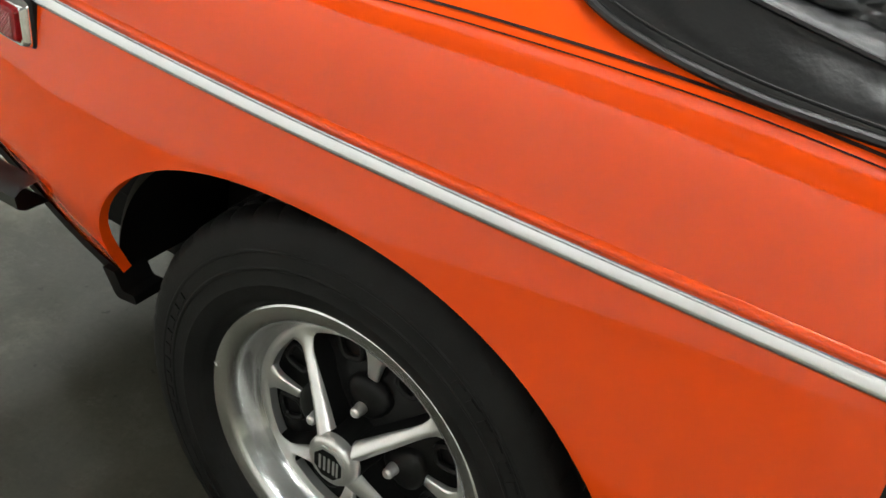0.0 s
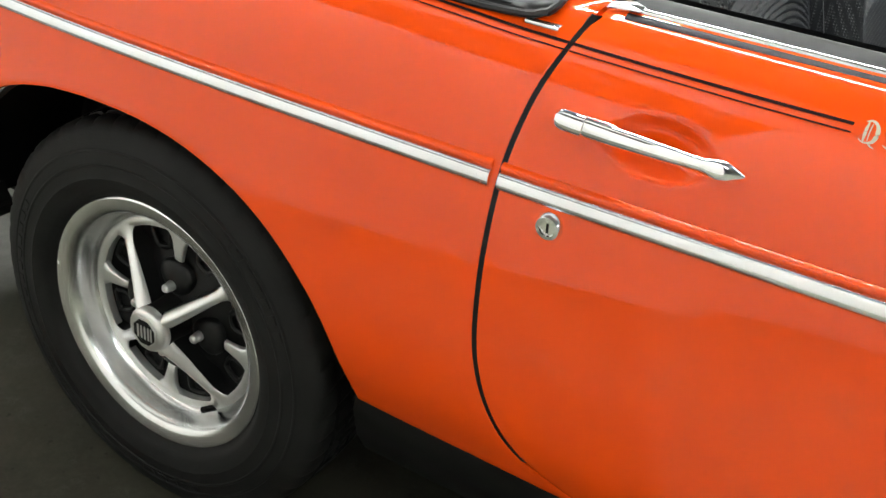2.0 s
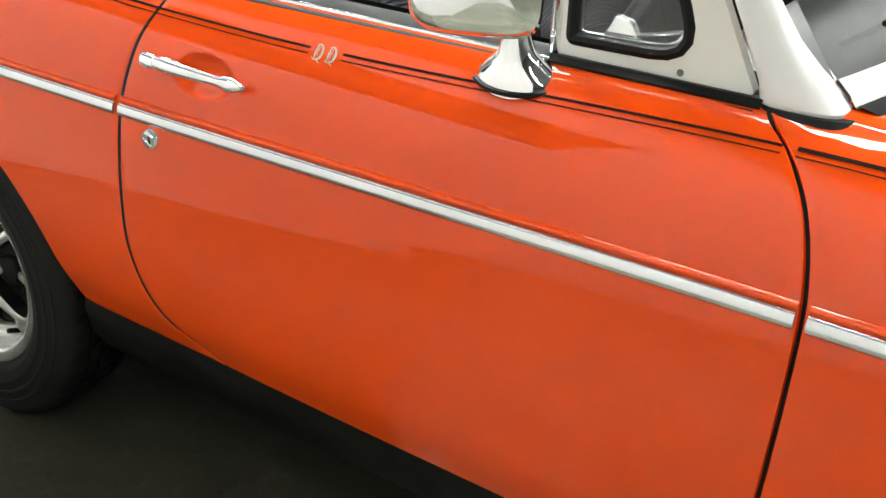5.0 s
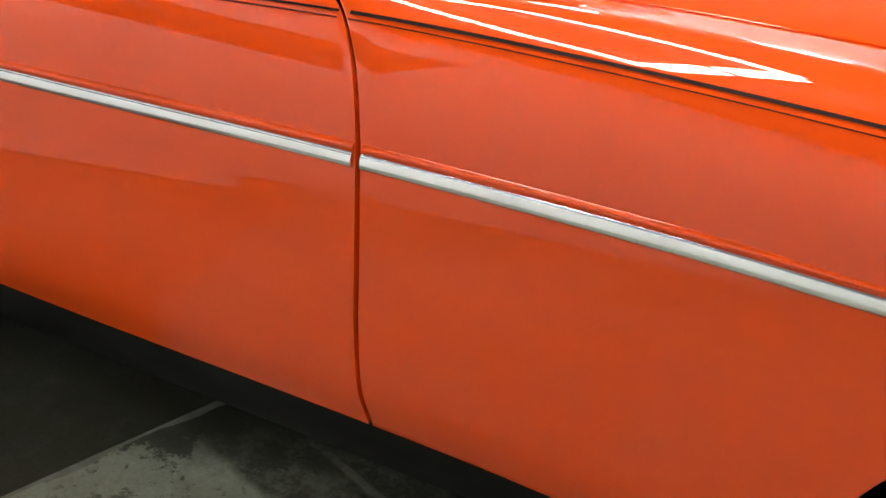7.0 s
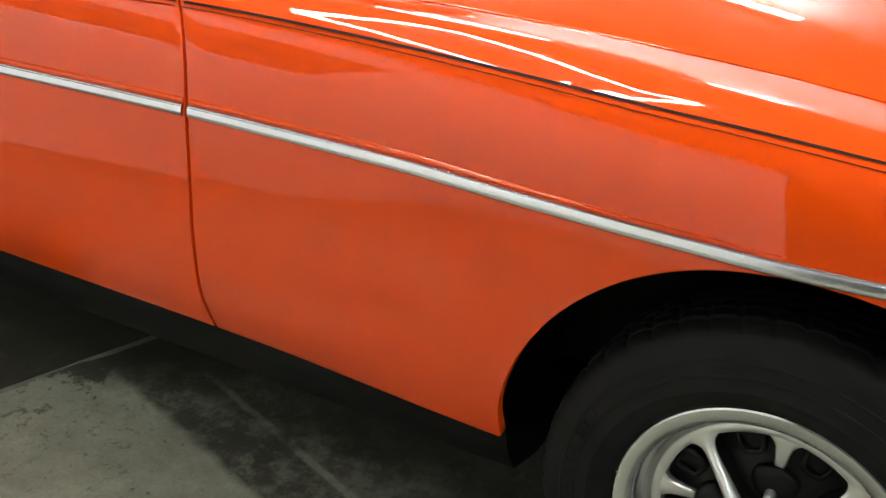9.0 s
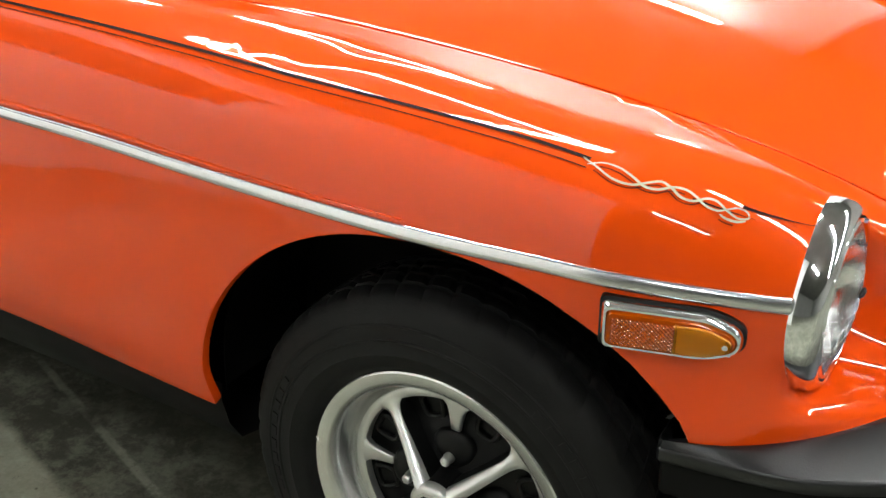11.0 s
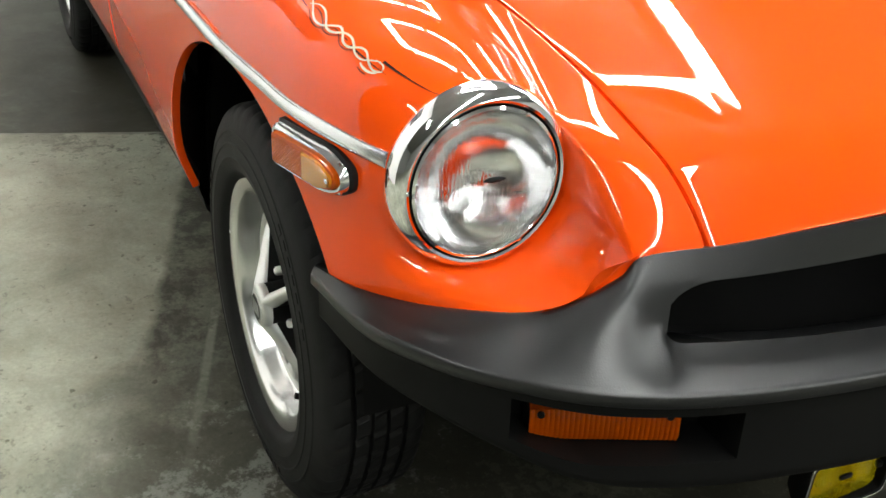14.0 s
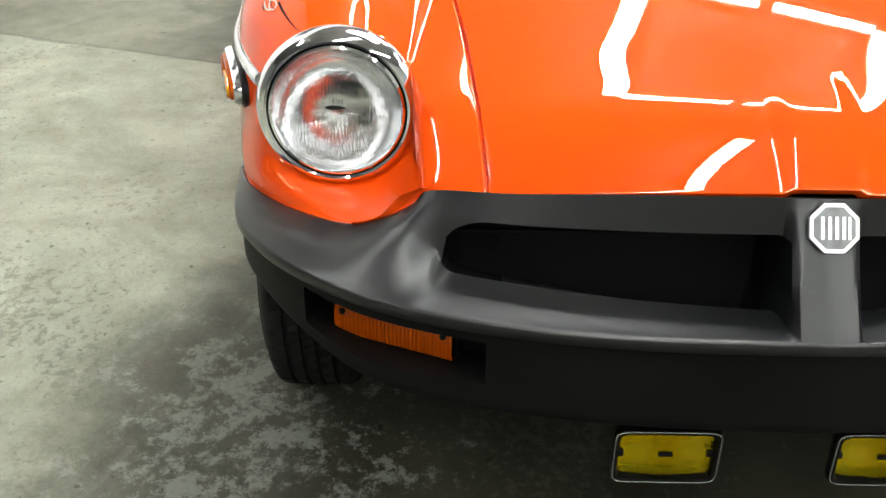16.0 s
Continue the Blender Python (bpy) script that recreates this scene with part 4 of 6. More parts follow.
def wheel(x, y, z, turn, out=0.007):
    """A sports wheel: the outer side faces negative y; y is the plane of the rim's outer edge."""
    w = part("wheel", revolve([(0.150, 0.046), (0.156, 0.042), (0.161, 0.032), (0.1650, 0.016), (0.1690, 0.0065), (0.1725, 0.0025), (0.1760, 0.0008), (0.1780, 0.0), (0.1920, -0.0020), (0.1945, -0.0005), (0.1955, 0.005), (0.190, 0.010), (0.178, 0.014), (0.172, 0.05), (0.172, 0.14), (0.165, 0.145)], 96), ALLOY, car, "silver steel wheel rim with a star of ridged spokes over black")
    w.location = (x, y, z)
    t = part("tyre", tyre_mesh(), TYRE, w, "black ribbed radial tyre", sharp=28)
    t.location = (0, 0.066, 0)
    # plain raised marks on the sidewall
    marks = bmesh.new()
    for start, count in ((20, 7), (150, 9), (262, 6)):
        for k in range(count):
            a0 = radians(start + k * 5.2)
            quad = []
            for r, da in ((0.2505, 0), (0.2505, 3.2), (0.2600, 3.2), (0.2600, 0)):
                a = a0 + radians(da)
                y = -0.0828 + (r - 0.248) * 0.16
                quad.append((r * math.cos(a), y, r * math.sin(a)))
            low = [marks.verts.new((x, y + 0.002, z)) for x, y, z in quad]
            high = [marks.verts.new((x, y - 0.0014, z)) for x, y, z in quad]
            marks.faces.new(high)
            for k2 in range(4):
                marks.faces.new((low[k2], low[(k2 + 1) % 4], high[(k2 + 1) % 4], high[k2]))
    tagged(part("sidewall_mark", marks, TYRE, t, smooth=False), "faint raised marks on the tyre sidewall", kind="stuff")
    part("dish", revolve([(0.152, 0.050), (0.140, 0.054), (0.120, 0.060), (0.100, 0.058), (0.085, 0.050), (0.06, 0.043), (0.04, 0.040), (0.001, 0.040)], 64), WHEELBLACK, w)
    part("face_ring", revolve([(0.1525, 0.050), (0.1520, 0.038), (0.1490, 0.0362), (0.1425, 0.0364), (0.1385, 0.0385), (0.1375, 0.050)], 96), SATIN, w)
    for k in range(4):
        a = radians(turn + 45 + 90 * k)
        sp = part("spoke", spoke_mesh(a), SATIN, w)
        sp.location = (0, 0.046, 0)
        wb = part("spoke_web", spoke_mesh(a, ((-1.10, -0.7), (-0.97, 0.70), (0.97, 0.70), (1.10, -0.7))), WHEELBLACK, w)
        wb.location = (0, 0.046, 0)
        b = a - radians(45)
        st = part("tongue", stub_mesh(b), SATIN, w)
        st.location = (0, 0.048, 0)
        pd = part("nut_pad", pad_mesh(b), WHEELBLACK, w)
        pd.location = (0, 0.048, 0)
        # black pressed window rim either side of each tongue
        for s in (-1, 1):
            c = b + s * radians(21)
            loop = []
            for q in range(24):
                g = 2 * math.pi * q / 24
                du, dv = 0.0165 * math.copysign(abs(math.cos(g)) ** 0.6, math.cos(g)), 0.0165 * math.copysign(abs(math.sin(g)) ** 0.6, math.sin(g))
                r = 0.117 + dv
                du *= 0.82 + 9.0 * (r - 0.10)
                loop.append((r * math.cos(c) - du * math.sin(c), 0.0545, r * math.sin(c) + du * math.cos(c)))
            part("window_rim", tube(loop, 0.0042, 8, True), WHEELBLACK, w)
        n = part("wheel_nut", revolve([(0.0001, -0.008), (0.0045, -0.0075), (0.0066, -0.005), (0.0070, 0.002), (0.0078, 0.004), (0.0078, 0.014)], 12), SATIN, w)
        n.location = (0.057 * math.cos(b), 0.024, 0.057 * math.sin(b))
    cap = part("hub_cap", revolve([(0.0001, -out), (0.0285, -out), (0.0315, 0.002 - out), (0.0335, 0.005 - out), (0.0342, 0.010 - out), (0.0345, 0.014 - out)], 40), SATIN, w)
    part("hub", revolve([(0.0340, 0.012 - out), (0.0335, 0.020), (0.036, 0.045)], 40), WHEELBLACK, w)
    bars_plate(cap, 0.0250, -out - 0.0002, SATIN, WHEELBLACK)
    v = part("valve", tube([(0.150 * math.cos(radians(turn - 135 + 82)), 0.040, 0.150 * math.sin(radians(turn - 135 + 82))), (0.142 * math.cos(radians(turn - 135 + 82)), 0.018, 0.142 * math.sin(radians(turn - 135 + 82)))], 0.005, 8), BLACK, w)
    return w


rear_wheel = wheel(0.0, -0.702, 0.2995, -7, 0.015)
front_wheel = wheel(2.311, -0.709, 0.2995, -4, 0.011)
for w in (rear_wheel, front_wheel):
    copy_thing(w, Matrix.Translation((w.location.x, -w.location.y, w.location.z)) @ pose(0, 0, 0, 0, 0, 180))

# dark wheel housings
for cx, hx, base, rise in ((0.010, 0.356, 0.372, 0.280), (2.308, 0.352, 0.345, 0.350)):
    rows = []
    for y, k in ((-0.702, 1.012), (-0.69, 1.05), (-0.50, 1.05), (-0.495, 0.02)):
        row = []
        for t in spaced(0, math.pi, 40):
            c, sn = math.cos(t), math.sin(t)
            row.append((cx + hx * k * math.copysign(abs(c) ** 0.89, c), y if not (c > 0.75 and cx > 2 and y < -0.69) else y + 0.02, base + rise * k * sn**0.89))
        rows.append(row)
    h = part("wheel_housing", grid_mesh(rows), BLACK, car)
    mirrored(h)
# ---- trim that follows the skin ----
from mathutils.bvhtree import BVHTree


def skin_tree(*obs):
    vs, fs = [], []
    for o in obs:
        k = len(vs)
        vs += [v.co.copy() for v in o.data.vertices]
        fs += [[i + k for i in p.vertices] for p in o.data.polygons]
    return BVHTree.FromPolygons(vs, fs)


TREE = skin_tree(quarter, door, wing)


def on_skin(x, z):
    """The near skin's place and outward normal at x and z."""
    if x < 2.05:
        rows = []
        for xx in (x - 0.01, x + 0.01):
            rows.append(spline([Vector((xx, -y, zz)) for y, zz in section(xx, 0.53 < x < 1.45)][:10], 160))
        mid = [(p + q) / 2 for p, q in zip(*rows)]
        k = next((i for i in range(1, 158) if mid[i].z <= z <= mid[i + 1].z), min(range(1, 158), key=lambda i: abs(mid[i].z - z)))
        t = min(1.0, max(0.0, (z - mid[k].z) / max(1e-6, mid[k + 1].z - mid[k].z)))
        n = (rows[1][k] - rows[0][k]).cross(rows[0][k + 1] - rows[0][k - 1]).normalized()
        n = -n if n.y > 0 else n
        return mid[k].lerp(mid[k + 1], t), n
    hit = TREE.ray_cast(Vector((x, -1.3, z)), Vector((0, 1, 0)))
    if hit[0] is None or hit[0].y > -0.3:
        hit = TREE.find_nearest(Vector((x, -0.75, z)))
    p, n = hit[0], hit[1]
    if n.y > 0:
        n = -n
    return p, n


STRIP_Z = [(-0.60, 0.7385), (-0.40, 0.7355), (0.0, 0.7270), (0.5, 0.7272), (1.0, 0.7315), (1.45, 0.7332), (1.8, 0.7270), (2.0, 0.7172), (2.27, 0.706), (2.5, 0.704), (2.62, 0.702), (2.72, 0.694)]


def strip_line(a, b, n):
    return [(x, curve_at(STRIP_Z, x) - 0.0015) for x in spaced(a, b, n)]


def trim_strip(a, b, n=60):
    rows_bm = ribbon_safe(strip_line(a, b, n), 0.0182, 0.0020, 0.0042, 15, 3.2)
    return part("waist_strip", rows_bm, BRIGHT, car, "brushed bright metal waist strip", sharp=50)


def ribbon_safe(line, width, lift, crown=0.0, cross=5, power=5.0):
    pts = [on_skin(x, z) for x, z in line]
    ns = [p[1] for p in pts]
    m = len(pts)
    norm = [sum((ns[min(m - 1, max(0, i + k))] for k in range(-6, 7)), Vector()).normalized() for i in range(m)]
    if crown:
        ys = [p[0].y for p in pts]
        for i in range(4, m - 4):
            if pts[i + 4][0].x < 2.42:
                pts[i][0].y = sum(ys[i + k] for k in range(-4, 5)) / 9
    rows = []
    for i in range(m):
        p, n = pts[i][0], norm[i]
        d = (pts[min(i + 1, m - 1)][0] - pts[max(i - 1, 0)][0])
        up = n.cross(d).normalized()
        up = -up if up.z < 0 else up
        w = width[i] if isinstance(width, list) else width
        row = [p + up * (w / 2 * (-1 + 2 * k / (cross - 1))) + n * (lift + crown * (1 - abs(-1 + 2 * k / (cross - 1)) ** power)) for k in range(cross)]
        if crown:
            row = [p - up * (w / 2) - n * 0.003] + row + [p + up * (w / 2) - n * 0.003]
        rows.append(row)
    bm = grid_mesh(rows)
    if crown:
        bm.verts.ensure_lookup_table()
        k = len(rows[0])
        bm.faces.new([bm.verts[i] for i in range(k)])
        bm.faces.new([bm.verts[len(bm.verts) - k + i] for i in range(k)])
    return bm


for a, b in ((-0.60, 0.5265), (0.5365, 1.444), (1.4555, 2.709)):
    mirrored(trim_strip(a, b, int((b - a) * 60) + 8))
    ridge = [(x, curve_at(STRIP_Z, x) + 0.0118) for x in spaced(a, min(b, 2.30), int((b - a) * 60) + 8)]
    part("swage", ribbon_safe(ridge, [0.010 * min(1.0, 0.06 + max(0.0, 2.30 - x) / 0.5) for x, z in ridge], -0.0006 if b < 2 else -0.0012, 0.0044, 11, 2.0), PAINT, car)


def pin_z(x):
    return curve_at([(-0.7, 0.80), (0.0, 0.851), (0.2, 0.861), (0.35, 0.863), (0.55, 0.856), (0.85, 0.854), (1.39, 0.866), (1.7, 0.860), (2.05, 0.841), (2.37, 0.8165), (2.5, 0.802), (2.6, 0.787), (2.71, 0.757)], x)


for a, b in ((-0.60, 0.5655), (0.5665, 0.825), (0.874, 1.386), (1.400, 2.488)):
    n = int((b - a) * 60) + 6
    part("pinstripe", ribbon_safe([(x, pin_z(x)) for x in spaced(a, b, n)], 0.0046 if a > 1.3 else 0.0031, 0.0011, 0, 3), PIN, car)
    part("pinstripe", ribbon_safe([(x, pin_z(x) - 0.0058) for x in spaced(a, b, n)], 0.0016, 0.0011, 0, 3), PIN, car)
for dz, w, a, b in ((0.001, 0.004, 2.645, 2.712), (-0.004, 0.003, 2.60, 2.66)):
    xs = spaced(a, b, 12)
    part("pinstripe", ribbon_safe([(x, pin_z(x) + dz) for x in xs], [w * (1 - 0.85 * i / 11) for i in range(12)], 0.0012, 0, 3), PIN, car)
# pale looped scroll on the wing and a plain ornament on the door
SCROLL = (((2.480, 0.004), (2.500, -0.001), (2.520, -0.0065), (2.540, -0.0060), (2.556, 0.0015), (2.566, 0.0050), (2.578, 0.0020), (2.590, -0.0035), (2.602, -0.0030), (2.612, 0.0030), (2.622, 0.0035), (2.634, -0.002), (2.646, -0.0055), (2.654, -0.002), (2.650, 0.003), (2.638, 0.0035)),
          ((2.488, -0.001), (2.502, 0.0045), (2.522, 0.0050), (2.540, 0.0005), (2.552, -0.004), (2.566, -0.0030), (2.578, 0.0030), (2.590, 0.0045), (2.602, 0.0015), (2.614, -0.004), (2.626, -0.0045), (2.636, 0.001), (2.644, 0.0045)),
          ((2.628, -0.0075), (2.634, -0.0095), (2.644, -0.0095), (2.652, -0.006)))
for k, pts in enumerate(SCROLL):
    line = spline([(x, pin_z(x) - 0.003 + 0.66 * dz, 0) for x, dz in pts], 90)
    wide = [0.0010 + 0.0019 * math.sin(math.pi * i / 89) ** 0.5 for i in range(90)]
    part("scroll", ribbon_safe([(q.x, q.y) for q in line], wide, 0.0014 + 0.0003 * k, 0, 3), CREAMLINE, car, "pale painted scroll at the end of the pinstripe")
    part("scroll_shade", ribbon_safe([(q.x - 0.001, q.y - 0.0024) for q in line[8:60]], [0.0012] * 52, 0.0012, 0, 3), PIN, car)
for cx in (0.8395, 0.8590):
    for pts, w in (([(-0.0045, 0.0085), (-0.0050, 0.0), (-0.0045, -0.0085)], [0.0012, 0.0034, 0.0016]),
                   ([(-0.0075, 0.0080), (-0.001, 0.0095), (0.0050, 0.0060), (0.0070, -0.001), (0.0045, -0.0075), (-0.004, -0.0095), (-0.0095, -0.0075)], [0.0010, 0.0026, 0.0034, 0.0046, 0.0034, 0.0016, 0.0008]),
                   ([(-0.0005, 0.0075), (-0.0010, 0.0), (-0.0005, -0.0075)], [0.0008, 0.0013, 0.0008]),
                   ([(0.001, -0.0095), (0.005, -0.0115), (0.0085, -0.0125)], [0.0008, 0.0014, 0.0006])):
        line = spline([(cx + 0.78 * a, 0.851 + 0.78 * b, 0) for a, b in pts], 24)
        wide = spline([(i, v, 0) for i, v in enumerate(w)], 24)
        part("ornament", ribbon_safe([(q.x, q.y) for q in line], [max(0.0006, 0.85 * q.y) for q in wide], 0.0013, 0, 3), CREAMLINE, car, "pale painted ornament on the door")


# shut line seals
def seal(cut, z0, z1, width, inset, mat=SEAL):
    rows = []
    for z in spaced(z0, z1, 50):
        x = cut(z)
        p, n = on_skin(x + 0.012, z)
        q, m = on_skin(x - 0.012, z)
        y = 0.5 * (p.y + q.y)
        rows.append([(x - width, y + inset + 0.004, z), (x - width * 0.6, y + inset, z), (x + width * 0.6, y + inset, z), (x + width, y + inset + 0.004, z)])
    return grid_mesh(rows)


mirrored(part("door_seal", seal(rear_cut, 0.405, 0.880, 0.0058, 0.0006), SEAL, car, "black rubber door seal"))
mirrored(part("door_jamb", seal(front_cut, 0.35, 0.884, 0.009, 0.010), SEAL, car))
mirrored(part("door_jamb", seal(rear_cut, 0.345, 0.42, 0.012, 0.006, PAINT), PAINT, car))


# ---- door furniture ----
def bar_between(points, sizes, segs=12, flat=1.0):
    """A tapered bar through points; sizes are half heights, flat scales the depth."""
    pts = [Vector(p) for p in points]
    rows = []
    for i, p in enumerate(pts):
        d = (pts[min(i + 1, len(pts) - 1)] - pts[max(0, i - 1)]).normalized()
        out = Vector((0, -1, 0.25)).normalized()
        up = d.cross(out).normalized()
        up = -up if up.z < 0 else up
        out = up.cross(d).normalized()
        out = -out if out.y > 0 else out
        r = sizes[i]
        rows.append([p + up * (r * math.cos(2 * math.pi * k / segs)) + out * (r * flat * math.sin(2 * math.pi * k / segs)) for k in range(segs)])
    bm = grid_mesh(rows, close=True)
    bmesh.ops.holes_fill(bm, edges=[e for e in bm.edges if e.is_boundary], sides=0)
    return bm


def door_handle():
    p0, n0 = on_skin(0.599, 0.798)
    p1, n1 = on_skin(0.750, 0.7965)
    f = lambda s, o: p0.lerp(p1, s) + n0.lerp(n1, s) * o
    h = part("handle", bar_between([f(0.10, 0.020), f(0.105, 0.0225), f(0.13, 0.0235), f(0.30, 0.027), f(0.50, 0.028), f(0.68, 0.0265), f(0.80, 0.024), f(0.85, 0.0225), f(0.89, 0.021), f(0.93, 0.0195), f(0.98, 0.017), f(1.04, 0.0135), f(1.065, 0.012)],
                                   [0.0036, 0.0086, 0.0093, 0.0088, 0.0080, 0.0070, 0.0060, 0.0061, 0.0082, 0.0094, 0.0080, 0.0036, 0.0010], 20, 0.62), CHROME, door, "chrome pull handle")
    part("handle_head", bar_between([f(-0.075, 0.010), f(-0.072, 0.016), f(-0.06, 0.0195), f(-0.04, 0.021), f(0.05, 0.0225), f(0.095, 0.023), f(0.104, 0.021)], [0.0050, 0.0086, 0.0100, 0.0104, 0.0102, 0.0097, 0.0060], 20, 0.66), CHROME, h, "blunt chrome head with push button")
    part("handle_foot", bar_between([f(-0.045, 0.002), f(-0.045, 0.006), f(0.0, 0.008), f(0.25, 0.008), f(0.30, 0.006), f(0.30, 0.002)], [0.002, 0.0085, 0.0100, 0.0095, 0.007, 0.002], 16, 0.9), CHROME, door)
    part("handle_foot", bar_between([f(0.86, -0.003), f(0.88, 0.010), f(0.95, 0.012), f(1.0, 0.002)], [0.003, 0.006, 0.007, 0.003], 12, 0.9), CHROME, door)
    button = part("push_button", revolve([(0.0001, -0.003), (0.0040, -0.0028), (0.0050, 0.0), (0.0050, 0.008)], 20), CHROME, h)
    button.location, button.rotation_euler = f(-0.070, 0.014), (0, 0, radians(-60))


door_handle()


def door_lock():
    p, n = on_skin(0.596, 0.699)
    k = part("lock", revolve([(0.0001, -0.0035), (0.0075, -0.0035), (0.0082, -0.0055), (0.0120, -0.0050), (0.0145, -0.001), (0.0148, 0.003)], 32), CHROME, door, "round chrome key lock")
    k.location = p
    k.rotation_euler = (math.asin(n.z), 0, 0)
    part("key_slot", box(-0.0011, 0.0011, -0.0042, -0.003, -0.005, 0.005), BLACK, k)


door_lock()


def door_mirror():
    bx, by, bz = 1.091, -0.674, 0.873
    rows = []
    for h, rx, ry in ((-0.014, 0.050, 0.030), (-0.002, 0.049, 0.029), (0.004, 0.043, 0.026), (0.012, 0.031, 0.021), (0.024, 0.021, 0.016), (0.042, 0.016, 0.012), (0.062, 0.013, 0.010), (0.086, 0.011, 0.009)):
        rows.append([(bx - 0.02 * h + rx * math.cos(t), by - 0.15 * h + ry * math.sin(t) + 0.2 * rx * 0, bz + h + 0.010 * ry / 0.025 * math.sin(t)) for t in spaced(0, 2 * math.pi, 33)[:-1]])
    bm = grid_mesh(rows, True)
    bmesh.ops.holes_fill(bm, edges=[q for q in bm.edges if q.is_boundary], sides=0)
    m = part("mirror_foot", bm, CHROME, door, "chrome door mirror on a flared foot")
    part("gasket", tube([(bx + 0.0505 * math.cos(t), by + 0.0305 * math.sin(t), bz - 0.006 + 0.010 * math.sin(t)) for t in spaced(0, 2 * math.pi, 33)[:-1]], 0.003, 6, True), SEAL, m)
    # rounded rectangular head
    rows = []
    cx, cy, cz = 1.056, -0.708, 0.968
    for d, k in ((-0.034, 0.02), (-0.034, 0.80), (-0.030, 0.92), (-0.020, 0.985), (-0.006, 1.0), (0.012, 0.97), (0.026, 0.86), (0.034, 0.65), (0.038, 0.02)):
        row = []
        for t in spaced(0, 2 * math.pi, 49)[:-1]:
            c, s = math.cos(t), math.sin(t)
            w, h = math.copysign(abs(c) ** 0.42, c) * 0.068 * k, math.copysign(abs(s) ** 0.42, s) * 0.056 * k
            # the back bulges forwards and inwards
            row.append((cx + w * 0.93 + d * 0.55, cy - w * 0.36 * -1 + d * 0.25 * -1, cz + h))
        rows.append(row)
    part("mirror_head", grid_mesh(rows, True), CHROME, m, "polished chrome mirror shell")


door_mirror()


# ---- cockpit edge, vent window, windscreen ----
def cap_strip(x0, x1, y0, y1, z0, z1, mat, name, label="", arch=0.003):
    rows = []
    for x in spaced(x0, x1, 24):
        row = []
        for k in range(9):
            t = k / 8
            row.append((x, y0 + (y1 - y0) * t, z0 + (z1 - z0) * t + arch * math.sin(math.pi * t)))
        row = [(x, y0, z0 - 0.012)] + row + [(x, y1, z1 - 0.05)]
        rows.append(row)
    return part(name, grid_mesh(rows), mat, door, label)


cap_strip(0.600, 1.345, -0.670, -0.656, 0.8785, 0.8845, SEAL, "window_seal", "black rubber window seal", 0.002)
cap_strip(0.590, 1.120, -0.6555, -0.6505, 0.8875, 0.889, CHROME, "door_top_trim", "thin chrome strip along the door top", 0.0015)
cap_strip(0.600, 1.345, -0.650, -0.602, 0.887, 0.882, SEAL, "door_cap", "padded black vinyl door top", 0.010)
part("door_card", grid_mesh([[(x, -0.586, 0.888), (x, -0.585, 0.6), (x, -0.60, 0.36)] for x in spaced(0.56, 1.44, 6)]), VINYL, door)
part("cap_end", prism([(0.576, 0.883), (0.612, 0.886), (0.612, 0.8895), (0.598, 0.892), (0.580, 0.890)], -0.660, -0.637, 0.002), CHROME, door, "chrome end cap of the door top")

for o in list(door.children):
    if o.name.split(".")[0] in ("window_seal", "door_top_trim", "door_cap", "door_card"):
        far = mirrored(o)
        far.parent = far_door
VENT_Y = -0.645


def rounded(points, radii, n=6):
    """An outline with rounded corners."""
    out = []
    m = len(points)
    for i in range(m):
        a, b, c = Vector(points[i - 1]), Vector(points[i]), Vector(points[(i + 1) % m])
        r = radii[i]
        p, q = b + (a - b).normalized() * r, b + (c - b).normalized() * r
        for k in range(n):
            t = k / (n - 1)
            out.append(tuple(p * (1 - t) ** 2 + b * 2 * t * (1 - t) + q * t * t))
    return out


def frame_plate(outer, inner, y0, y1):
    """A flat frame between two outlines of the same count."""
    rows = []
    for y, o in ((y0, outer), (y1, outer)):
        rows.append([(p[0], y, p[1]) for p in o])
    rows2 = [rows[0], [(p[0], y0, p[1]) for p in inner], [(p[0], y1, p[1]) for p in inner], rows[1], rows[0]]
    bm = grid_mesh(rows2, True)
    bmesh.ops.remove_doubles(bm, verts=bm.verts, dist=1e-6)
    return bm


